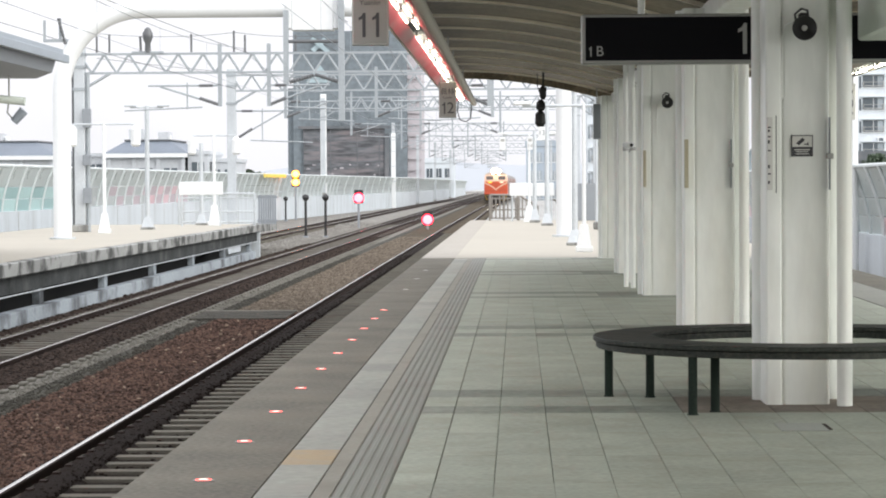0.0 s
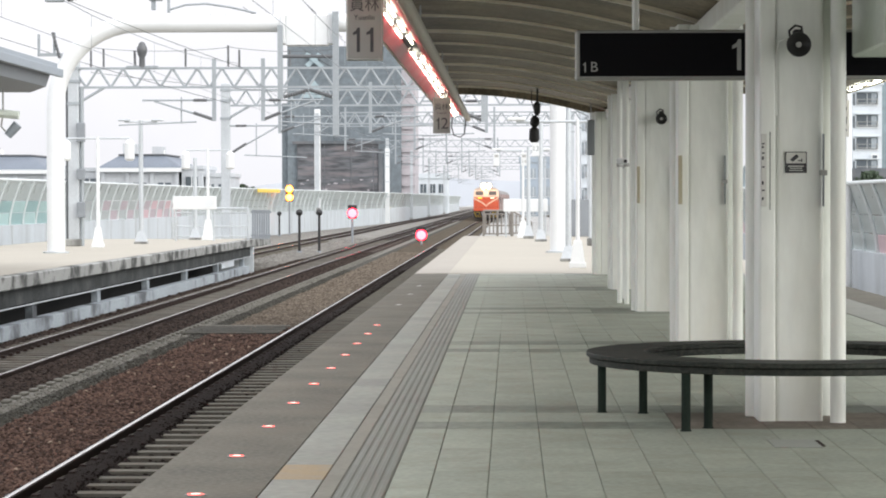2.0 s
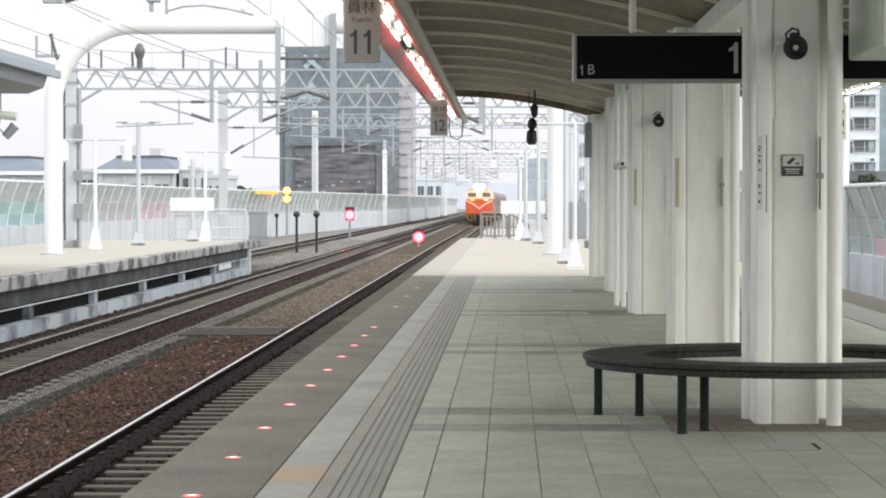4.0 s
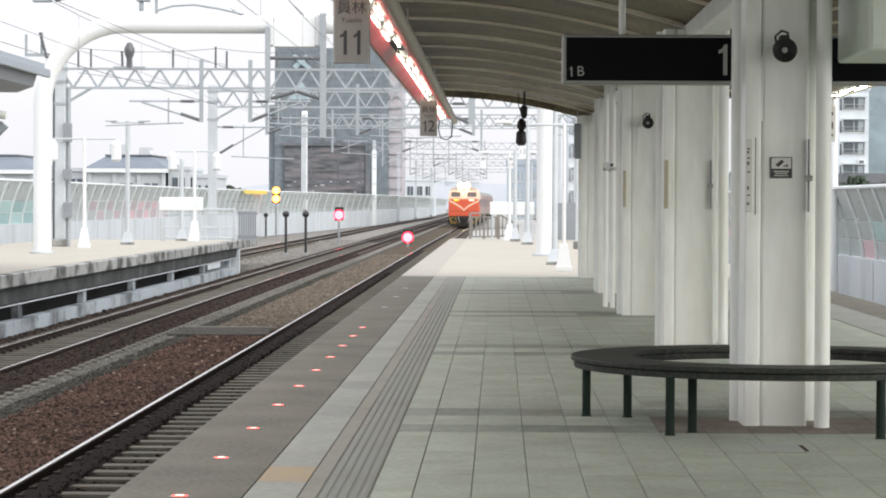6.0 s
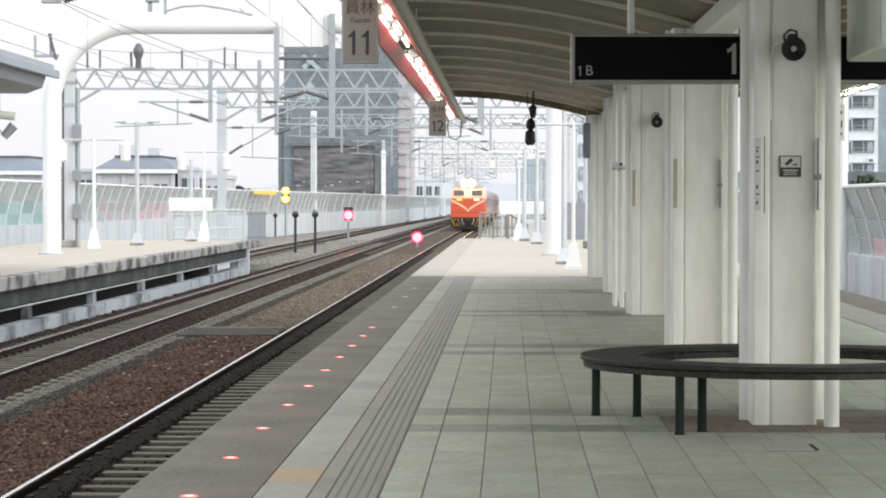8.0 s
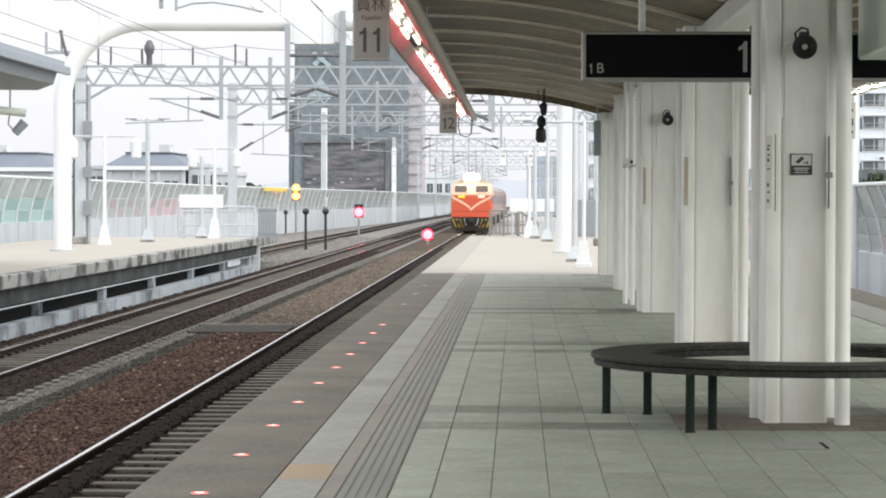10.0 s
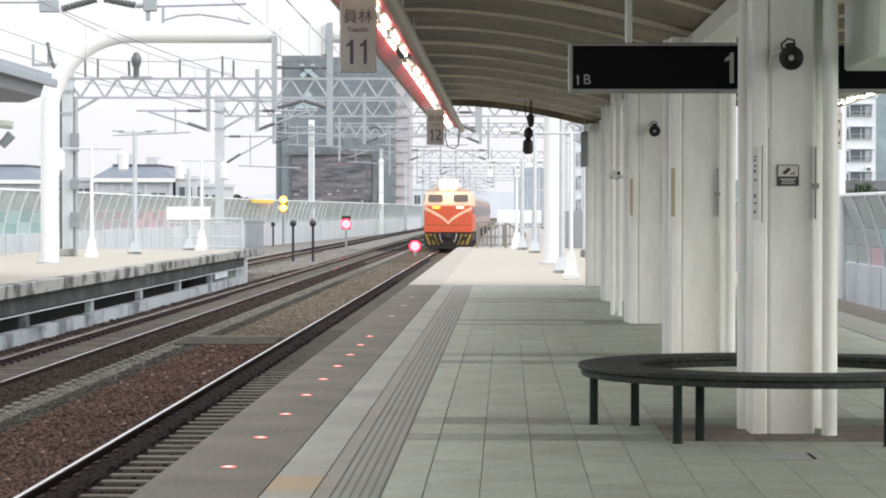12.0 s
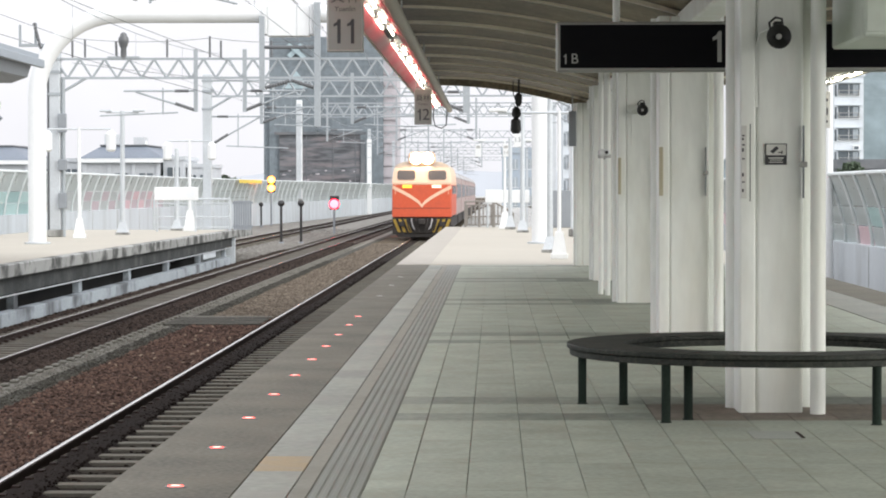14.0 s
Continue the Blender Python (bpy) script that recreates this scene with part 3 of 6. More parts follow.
scatter_stones("ballast_stones_rail", 9000, -3.97, -3.68, 11.0, 90, 0.014, TRACK_DIRT_SHADE, "oily ballast stones beside the rail, darkened for its shadow", z=BED_Z + 0.098)
scatter_stones("gravel_outer", 9000, -12.0, -8.9, P2_END + 0.6, 170, 0.055, GRAVEL_GREY, "pale loose gravel beyond the far platform end", z=BED_Z + 0.01)
scatter_stones("gravel_between", 22000, -6.93, -6.24, 32, 120, 0.034, STONE_DARK, "rusty brown ballast shoulder of the second track", z=BED_Z + 0.10)
scatter_stones("gravel_shoulder", 9000, -9.0, -8.15, 38, 110, 0.04, STONE_DARK, "rusty brown gravel at the foot of the far platform")

trough = thing("cable_trough_cover", (-5.1, 49.6, BED_Z + 0.02), "dark cable trough crossing the ballast", "trough")
part("cover", Geo().box(-0.9, 0.85, -0.10, 0.12, 0, 0.135, 0.01), TROUGH_GREY, trough)
part("dark_lining", Geo().box(-0.9, 0.85, -2.6, -0.11, 0, 0.118), GRAVEL_DARK, trough)

solid("track_shoulder", Geo().extrude([(-6.94, BED_Z + 0.031), (-6.23, BED_Z + 0.031), (-6.23, BED_Z + 0.10), (-6.94, BED_Z + 0.085)], 25, 300), BALLAST, "rusty ballast shoulder beside the second track", "ballast", kind="structure")
solid("moss_strip", Geo().extrude([(-5.81, BED_Z + 0.03), (-5.5, BED_Z + 0.03), (-5.5, BED_Z + 0.112), (-5.81, BED_Z + 0.118)], -60, 300), GRAVEL_DARK, "dark grey-brown gravel strip beside the cable trough", "ballast", kind="structure")
scatter_stones("trough_gravel", 7000, -6.07, -5.8, 26, 110, 0.022, TROUGH_GREY, "grey gravel strewn along the cable trough", z=BED_Z + 0.10)
scatter_stones("moss_stones", 6000, -5.8, -5.5, 26, 90, 0.02, GRAVEL_DARK, "dark grey-brown stones beside the cable trough", z=BED_Z + 0.115)
cable_trough = thing("cable_trough", (0, 0, 0), "grey concrete cable trough along the second track", "cable trough", kind="structure")
part("trough_body", Geo().box(-6.225, -5.815, -60, 300, BED_Z + 0.025, BED_Z + 0.10, 0.01), TROUGH_GREY, cable_trough)
lug = Geo().box(-0.05, 0.05, -0.12, 0.12, 0, 0.042, 0.012).mesh("trough_lug", TROUGH_GREY)
for i in range(150):
    part("trough_lug", lug, None, cable_trough, at=pose(-6.13 + random.uniform(-0.012, 0.012), 30 + 0.62 * i + random.uniform(-0.03, 0.03), BED_Z + 0.10))

# ---- island platform ----
platform = thing("platform", (0, 0, 0), "island platform paved with grey slabs", "platform", kind="structure")
core = Geo()
core.box(EDGE_X, FAR_EDGE_X, -70, ROOF_END, -0.22, -0.012)
core.box(EDGE_X + 0.35, FAR_EDGE_X - 0.35, -70, PLATFORM_END, BED_Z - 0.13, -0.221)
part("platform_core", core, CONCRETE, platform)
part("edge_strip", Geo().box(EDGE_X, -1.256, -70, ROOF_END, -0.0115, 0.0, 0.002), EDGE_STRIP, platform, "dark asphalt strip along the platform edge")
part("edge_strip", Geo().box(4.87, FAR_EDGE_X, -70, ROOF_END, -0.0115, 0.0, 0.002), EDGE_STRIP, platform, "dark asphalt strip along the platform edge")
part("pale_strip", Geo().box(4.24, 4.865, -70, ROOF_END, -0.0065, 0.0, 0.002), PAVER_EDGE, platform, "pale guiding strip")
part("joint_bed", Geo().box(-1.25, 4.86, -70, ROOF_END, -0.0115, -0.007), JOINT, platform)
part("open_floor", Geo().box(EDGE_X, FAR_EDGE_X, ROOF_END, PLATFORM_END, -0.25, 0.001), OPEN_FLOOR, platform, "pale concrete floor of the unroofed platform")
part("open_floor_line", Geo().box(EDGE_X, -1.25, ROOF_END, PLATFORM_END, 0.0012, 0.004), OPEN_EDGE, platform, "greyer edge strip of the unroofed platform")
groove = Geo()
groove.box(-0.886, -0.636, -10, ROOF_END, -0.006, -0.003)
for i in range(5):
    x = -0.872 + i * 0.05
    groove.extrude([(x, -0.003), (x + 0.034, -0.003), (x + 0.027, 0.002), (x + 0.007, 0.002)], -10, ROOF_END)
part("tactile_strip", groove, GROOVED, platform, "grooved tactile guiding strip")
part("brown_strip", Geo().box(-0.981, -0.891, -10, ROOF_END, -0.006, 0.0, 0.003), PAVER_BROWN, platform)


# ---- columns ----
def rounded_panel(x0, x1, y0, y1, r, z0, z1, seg=6):
    prof = []
    for cx, cy, a0 in ((x1 - r, y1 - r, 0), (x0 + r, y1 - r, 90), (x0 + r, y0 + r, 180), (x1 - r, y0 + r, 270)):
        for i in range(seg + 1):
            a = radians(a0 + 90 * i / seg)
            prof.append((cx + r * math.cos(a), cy + r * math.sin(a)))
    return Geo().extrude(prof, z0, z1, axis="z")


def column(gap):
    c = thing("platform_column", (AXIS_X, FIRST, 0), "white-painted steel column of bundled tubes on the platform", "column", "platform columns")
    top = 3.14
    part("core", rounded_panel(-0.146, gap - 0.083, -0.32, 0.34, 0.03, 0, top), WHITE_PAINT, c)
    part("cover_panel", rounded_panel(-0.255, -0.1475, -0.335, 0.30, 0.018, 0, top), WHITE_PAINT, c)
    for x, y, r in ((-0.255, 0.10, 0.052), (gap, -0.42, 0.05), (gap, 0.16, 0.05)):
        g = Geo().tube([(x, y, 0), (x, y, top)], r, 20)
        for z in (2.255, 1.2):
            g.tube([(x, y, z), (x, y, z + 0.012)], r + 0.003, 20)
        part("tube", g, WHITE_PAINT, c)
    return c


column(0.245)
second_column = column(0.318)
second_column.matrix_basis = pose(AXIS_X, FIRST + BAY, 0)
# negative k: columns out of view, added for the light
for k in (2, 3, 4, -1, -2, -3, -4):
    copy_thing(second_column, pose(AXIS_X, FIRST + BAY * k, 0))

# ---- canopy over the platform ----
# unseen canopy end behind the viewer, placed to let more sky light in
ROOF_Y0 = -14.0
def roof_z(x):
    """Underside height of the gull-wing canopy."""
    u = min(abs(x - AXIS_X) / 2.95, 1.25)
    return 3.10 + 0.47 * math.sin(min(u, 1.0) * math.pi / 2) ** 0.9


roof = thing("canopy", (0, 0, 0), "grey-brown ribbed metal canopy curving up from the columns", "roof", kind="structure")
xs = [AXIS_X + (3.1 if i < 0 else 3.5) * i / 14 for i in range(-14, 15)]
sheet = Geo()
prof = [(x, roof_z(x) + 0.10) for x in xs] + [(x, roof_z(x) + 0.16) for x in reversed(xs)]
sheet.extrude(prof, ROOF_Y0, ROOF_END)
part("roof_sheet", sheet, ROOF_UNDER, roof)
for k in range(-20, 14):
    y = FIRST + BAY / 3 * k
    if y > ROOF_END or y < 5:
        continue
    g = Geo()
    main = k % 3 == 0
    h, w = (0.045, 0.05) if main else (0.034, 0.022)
    p = [(x, roof_z(x) + 0.099 - h) for x in xs] + [(x, roof_z(x) + 0.099) for x in reversed(xs)]
    g.extrude(p, y - w / 2, y + w / 2)
    part("main_rib" if main else "rib", g, RIB, roof)
end = Geo().extrude([(x, roof_z(x) - 0.06) for x in xs] + [(x, roof_z(x) + 0.18) for x in reversed(xs)], ROOF_END + 0.001, ROOF_END + 0.10)
part("end_fascia", end, ROOF_UNDER, roof)
part("spine_beam", Geo().box(AXIS_X - 0.05, AXIS_X + 0.20, ROOF_Y0, ROOF_END - 0.02, 2.99, 3.198, 0.02), WHITE_PAINT, roof)


def light_line(name, x, y0, y1, sign):
    """Suspended channel with fluorescent tubes, red side strips and a gutter pipe."""
    t = thing(name, (x, 0, 3.0), "suspended fluorescent light channel with red side strips and a gutter pipe", "light fixture", "canopy light lines")
    part("channel", Geo().box(-0.20, 0.17, y0, y1, 0.125, 0.16, 0.004), FENCE_DARK, t)
    lip = -0.225 if sign > 0 else 0.178
    part("outer_lip", Geo().box(lip, lip + 0.018, y0, y1 - 0.3, -0.03 if sign > 0 else 0.09, 0.16, 0.003), GUTTER, t, "pale outer lip of the channel")
    if sign > 0:
        part("red_strip", Geo().extrude([(-0.205, -0.01), (-0.195, -0.018), (-0.085, 0.085), (-0.09, 0.10)], y0, y1 - 0.3), RED_TRIM, t, "red strip under the light channel")
        part("red_strip", Geo().extrude([(0.03, 0.095), (0.112, 0.045), (0.117, 0.06), (0.035, 0.11)], y0, y1 - 0.3), RED_TRIM, t, "red strip under the light channel")
    px, pz = (0.185, 0.035) if sign > 0 else (-0.26, 0.12)
    part("gutter_pipe", Geo().tube([(px, y0, pz), (px, y1 + 0.4, pz)], 0.056, 18), GUTTER, t, "dull metal gutter pipe")
    # first two tube groups are out of view, added to light the columns
    for g0, g1 in ((-11.5, -0.5), (1.2, 13.0), (14.6, 27.4), (28.7, 40.1), (41.2, y1 + 0.1)):
        n = int((g1 - g0) / 1.02)
        for k in range(n):
            x0, u0 = (-0.065, 0.005)[k % 2], g0 + 1.02 * k
            part("tube", Geo().tube([(x0, u0, 0.07), (x0, u0 + 1.2, 0.07)], 0.012, 10), TUBE, t, "lit fluorescent tube")
            for u in (u0 - 0.04, u0 + 1.205):
                part("tube_holder", Geo().box(x0 - 0.012, x0 + 0.012, u, u + 0.035, 0.085, 0.124), BOARD_WHITE, t)
        for u in (g0 + 1.0, g1 - 1.0):
            part("hanger", Geo().tube([(0, u, 0.155), (0, u, 0.69)], 0.012, 6), FRAME_GREY, t)
    return t


light_line("light_line", -1.045, -13.0, ROOF_END - 0.3, 1)
light_line("light_line", 5.05, -13.0, ROOF_END - 0.3, -1)


loop = thing("cable_loop", (-1.03, 50.45, 2.66), "slack dark cable looping below the light channel end", "cable")
part("cable", Geo().tube([(-0.12, 0, 0.465), (-0.14, 0, 0.2), (-0.10, 0, 0.04), (0.02, 0, 0.0), (0.11, 0, 0.06), (0.13, 0, 0.25), (0.12, 0, 0.465)], 0.012, 8), BLACK_PLASTIC, loop)

# ---- bench ----
def ring(r0, r1, z0, z1, seg=96, c=0.012):
    g = Geo()
    prof = [(r0 + c, z0), (r1 - c, z0), (r1, z0 + c), (r1, z1 - c), (r1 - c, z1), (r0 + c, z1), (r0, z1 - c), (r0, z0 + c)]
    n = len(prof)
    v = [(r * math.cos(2 * math.pi * k / seg), r * math.sin(2 * math.pi * k / seg), z) for k in range(seg) for r, z in prof]
    f = [(k * n + i, ((k + 1) % seg) * n + i, ((k + 1) % seg) * n + (i + 1) % n, k * n + (i + 1) % n) for k in range(seg) for i in range(n)]
    return g.add(v, f)


bench = thing("ring_bench", (AXIS_X, FIRST, 0), "dark green ring-shaped bench round a white column", "bench")
part("seat", ring(0.985, 1.37, 0.408, 0.44, c=0.005), BENCH, bench)
part("apron", ring(0.99, 1.35, 0.362, 0.4075, c=0.006), BENCH, bench)
for a, reaches in ((163, (1.31, 1.022)), (233.5, (1.31, 1.05)), (293, (1.31,)), (19, (1.31, 1.022)), (91, (1.31, 1.022))):
    for r in reaches:
        x, y = r * math.cos(radians(a)), r * math.sin(radians(a))
        part("leg", Geo().tube([(x, y, 0.007), (x, y, 0.363)], 0.029, 16), BENCH_LEG, bench)
        part("foot_plate", Geo().tube([(x, y, 0), (x, y, 0.0065)], 0.036, 16), BENCH_LEG, bench)

# ---- hanging boards ----
board = thing("display_board", (AXIS_X, 18.35, 2.285), "long black display board in a grey frame hung from the canopy", "display board")
BW = 1.415
part("casing", Geo().box(-BW, BW, -0.05, 0.12, 0.0, 0.35, 0.01), FRAME_GREY, board)
part("screen", Geo().box(-BW + 0.03, BW - 0.03, -0.056, -0.051, 0.025, 0.328), BLACK_FACE, board, "unlit black screen")
lettering("lettering", "B", 0.10, LETTER, board, pose(-1.285, -0.058, 0.088))
digit_one("lettering", 0.07, LETTER, board, -1.352, -0.058, 0.053)
digit_one("lettering", 0.215, LETTER, board, -0.285, -0.058, 0.066)
for x in (-0.99, 0.99):
    part("hanger", Geo().tube([(x, 0.03, 0.355), (x, 0.03, 1.17)], 0.026, 12), WHITE_PAINT, board)


def car_sign(y, number):
    s = thing("car_position_sign", (-1.035, y, 2.42), "pale hanging car position sign number " + number, "sign", "car position signs")
    part("panel", Geo().box(-0.129, 0.129, -0.02, 0.02, 0, 0.53, 0.006), FRAME_GREY, s)
    part("face", Geo().box(-0.116, 0.116, -0.0235, -0.0205, 0.016, 0.514), SIGN_FACE, s)
    digit_one("lettering", 0.17, LETTER_DARK, s, -0.055, -0.024, 0.06)
    if number == "11":
        digit_one("lettering", 0.17, LETTER_DARK, s, 0.04, -0.024, 0.06)
    else:
        lettering("lettering", number[1:], 0.235, LETTER_DARK, s, pose(0.045, -0.025, 0.14))
    lettering("lettering", "員林", 0.105, LETTER_DARK, s, pose(0, -0.025, 0.385))
    lettering("lettering", "Yuanlin", 0.05, LETTER_DARK, s, pose(0, -0.025, 0.30))
    for x in (-0.09, 0.09):
        part("hanger", Geo().tube([(x, 0, 0.525), (x, 0, 0.71)], 0.008, 8), FRAME_GREY, s)
    return s


car_sign(18.2, "11")
car_sign(38.2, "12")
side_sign = thing("car_position_sign", (4.80, 38.2, 2.36), "pale hanging sign with dark strokes at the far canopy side", "sign", "car position signs")
part("panel", Geo().box(-0.129, 0.129, -0.02, 0.02, 0, 0.53, 0.006), STICKER_WHITE, side_sign)
part("stroke", Geo().box(0.05, 0.09, -0.024, -0.0205, 0.39, 0.43).box(0.04, 0.09, -0.024, -0.0205, 0.19, 0.21)
     .box(0.07, 0.09, -0.024, -0.0205, 0.211, 0.29).box(0.05, 0.09, -0.024, -0.0205, 0.08, 0.11), LETTER_DARK, side_sign)
for x in (-0.09, 0.09):
    part("hanger", Geo().tube([(x, 0, 0.525), (x, 0, 0.73)], 0.008, 8), FRAME_GREY, side_sign)

cab = thing("hanging_cabinet", (2.32, 16.4, 2.415), "pale green hanging equipment cabinet", "cabinet")
part("body", Geo().box(0.0, 0.9, 0, 1.5, 0.0, 0.8, 0.015), CABINET_GREEN, cab)
part("front_door", Geo().box(0.02, 0.4, -0.012, -0.001, 0.03, 0.78, 0.004), CABINET_GREEN, cab)
part("front_door", Geo().box(0.41, 0.88, -0.012, -0.001, 0.03, 0.78, 0.004), CABINET_GREEN, cab)
for x in (0.1, 0.8):
    part("hanger", Geo().tube([(x, 0.7, 0.79), (x, 0.7, 1.05)], 0.02, 10), FRAME_GREY, cab)


# ---- loudspeakers on the columns ----
def loudspeaker(at, scale=1.0):
    s = thing("horn_loudspeaker", at, "black round horn loudspeaker on a bent bracket", "loudspeaker", "column loudspeakers")
    r = 0.074 * scale
    part("horn", Geo().lathe([(0.02, 0.16), (0.03, 0.10), (r * 0.8, 0.03), (r, 0.0), (r * 0.97, -0.012), (r * 0.72, 0.004), (r * 0.4, 0.02), (0.012, 0.03)], axis="y", seg=28), BLACK_PLASTIC, s)
    part("driver", Geo().lathe([(0.018, 0.0), (0.018, 0.04), (0.004, 0.046)], (0, -0.004, 0), axis="y", seg=14), FRAME_GREY, s)
    part("yoke", Geo().tube([(-0.05, 0.03, 0.03), (-0.06, 0.03, 0.09), (-0.02, 0.03, 0.125), (0.02, 0.03, 0.115), (0.03, 0.05, 0.06)], 0.008, 8), BLACK_PLASTIC, s)
    part("clamp", Geo().box(-0.03, 0.03, 0.03, 0.12, 0.045, 0.10, 0.008), BLACK_PLASTIC, s)
    part("cable", Geo().tube([(-0.04, 0.06, 0.06), (-0.11, 0.14, 0.03), (-0.13, 0.17, -0.06), (-0.125, 0.175, -0.45)], 0.006, 6), WHITE_PAINT, s)
    return s


loudspeaker((1.838, 16.80, 2.44), 1.08)
loudspeaker((AXIS_X + 0.055, FIRST + 2 * BAY - 0.5, 2.48), 1.0)

notice = thing("camera_notice", (1.838, 16.972, 1.617), "small white and black surveillance camera notice on a column", "sticker")
part("plate", Geo().box(-0.070, 0.070, -0.004, 0.004, 0.0, 0.138), LETTER_DARK, notice)
part("white_field", Geo().box(-0.064, 0.064, -0.0065, -0.0045, 0.062, 0.132), STICKER_WHITE, notice)
part("camera_symbol", Geo().extrude([(-0.040, 0.086), (-0.020, 0.072), (0.018, 0.106), (0.002, 0.122)], -0.009, -0.007).extrude([(0.012, 0.076), (0.034, 0.076), (0.034, 0.083), (0.012, 0.083)], -0.009, -0.007).extrude([(0.034, 0.070), (0.041, 0.070), (0.041, 0.092), (0.034, 0.092)], -0.009, -0.007), LETTER_DARK, notice)
part("text_bar", Geo().box(-0.05, 0.05, -0.0065, -0.0045, 0.040, 0.047).box(-0.04, 0.04, -0.0065, -0.0045, 0.028, 0.033).box(-0.045, 0.045, -0.0065, -0.0045, 0.014, 0.019), STICKER_WHITE, notice)


def name_plate(y, mat, label):
    p = thing("column_name_plate", (AXIS_X - 0.235, y, 1.4), label, "sign", "column name plates")
    part("plate", Geo().box(-0.018, 0.018, -0.05, 0.05, 0, 0.47, 0.003), mat, p)
    return p


name_plate(FIRST + BAY - 0.38, YELLOWED, "yellowed narrow name plate on a column edge")
name_plate(FIRST + 2 * BAY - 0.38, YELLOWED, "yellowed narrow name plate on a column edge")
plate = name_plate(FIRST - 0.39, STICKER_WHITE, "narrow white name plate with worn dark strokes on a column edge")
for i, (z, h) in enumerate(((0.40, 0.012), (0.375, 0.02), (0.34, 0.012), (0.30, 0.03), (0.25, 0.012), (0.14, 0.03), (0.10, 0.012), (0.04, 0.025))):
    part("stroke", Geo().box(-0.014, 0.004 - 0.006 * (i % 2), -0.053, -0.0505, z, z + h * 0.75), LETTER_DARK, plate)
part("edge_line", Geo().box(0.038, 0.0415, -0.053, -0.03, -0.02, 0.48), LETTER_DARK, plate)
for k in (0, 1, 2):
    edge_bar = thing("column_edge_bar", (AXIS_X + (0.158 if k == 0 else 0.2), FIRST + BAY * k - 0.345, 1.4), "thin dark edge of a name plate on a column", "sign", "column name plates")
    part("plate", Geo().box(-0.003, 0.003, -0.04, 0.025, 0, 0.47), FENCE_DARK, edge_bar)
    part("clamp", Geo().box(-0.022, 0.022, -0.045, 0.03, 0.20, 0.235, 0.004), FRAME_GREY, edge_bar)

# drain pipes by the fourth column
for x, y in ((1.50, 36.4), (1.58, 36.0), (1.64, 38.0)):
    d = thing("drain_pipe", (x, y, 0), "thin white drain pipe standing beside the columns", "pipe", "drain pipes")
    part("pipe", Geo().tube([(0, 0, 0), (0, 0, 3.2)], 0.035, 12), WHITE_PAINT, d)
    part("collar", Geo().tube([(0, 0, 1.9), (0, 0, 1.95)], 0.045, 12), FRAME_GREY, d)
camd = thing("dome_camera", (1.56, 36.0, 1.93), "small pale bracket camera on a pipe", "camera")
part("housing", Geo().box(-0.12, 0.04, -0.06, 0.06, 0, 0.09, 0.02), BOARD_WHITE, camd)
part("lens", Geo().lathe([(0.025, 0), (0.02, -0.02)], (0.0, -0.06, 0.045), "y", 12), BLACK_PLASTIC, camd)

dark_box = thing("hanging_monitor", (1.52, 50.2, 2.30), "dark slim monitor hanging at the canopy end", "monitor")
part("casing", Geo().box(-0.07, 0.07, -0.05, 0.05, 0, 0.68, 0.01), FENCE_DARK, dark_box)
part("hanger", Geo().tube([(0, 0, 0.67), (0, 0, 1.0)], 0.015, 8), FRAME_GREY, dark_box)

lampc = thing("hanging_signal_cluster", (0.46, 48.0, 2.50), "black cluster of hanging horn speakers on a cable", "loudspeaker")
part("upper_horn", Geo().lathe([(0.03, 0.75), (0.07, 0.70), (0.06, 0.55), (0.03, 0.50)], seg=16), BLACK_PLASTIC, lampc)
part("middle_horn", Geo().lathe([(0.03, 0.50), (0.08, 0.44), (0.09, 0.34), (0.04, 0.28)], (-0.04, 0, 0), seg=16), BLACK_PLASTIC, lampc)
part("lower_horn", Geo().lathe([(0.04, 0.29), (0.09, 0.24), (0.10, 0.06), (0.06, 0.0)], (-0.05, 0, 0), seg=16), BLACK_PLASTIC, lampc)
part("cable", Geo().tube([(0, 0, 0.72), (0.01, 0, 1.02)], 0.02, 8).tube([(-0.02, 0, 0.5), (-0.1, 0, 0.75), (-0.1, 0, 0.98)], 0.01, 6), BLACK_PLASTIC, lampc)


# ---- platform edge lights ----
def edge_light():
    e = thing("edge_light", (-1.56, 12.7, 0.0), "flush red warning light in the platform edge", "light", "platform edge lights")
    part("rim", Geo().lathe([(0.056, 0.0), (0.056, 0.003), (0.048, 0.006), (0.042, 0.006)], seg=24), LED_RIM, e)
    part("lens", Geo().lathe([(0.041, 0.0062), (0.038, 0.0075), (0.026, 0.008)], seg=20), LED_EDGE, e, "lit red lens")
    part("lamp_core", Geo().lathe([(0.025, 0.0081), (0.02, 0.0095), (0.01, 0.010)], seg=16), LED_CORE, e, "bright lamp core")
    return e


first_light = edge_light()
for i in range(1, 10):
    copy_thing(first_light, pose(-1.56, 12.7 + 1.91 * i, 0))
for y in (35.7, 39.7, 43.6):
    dead = thing("edge_light", (-1.56, y, 0.0), "unlit pale warning light in the platform edge", "light", "platform edge lights")
    part("rim", Geo().lathe([(0.056, 0.0), (0.056, 0.003), (0.048, 0.006), (0.042, 0.006)], seg=24), LED_RIM, dead)
    part("lens", Geo().lathe([(0.041, 0.0062), (0.038, 0.0075), (0.02, 0.009)], seg=20), STICKER_WHITE, dead, "unlit pale lens")


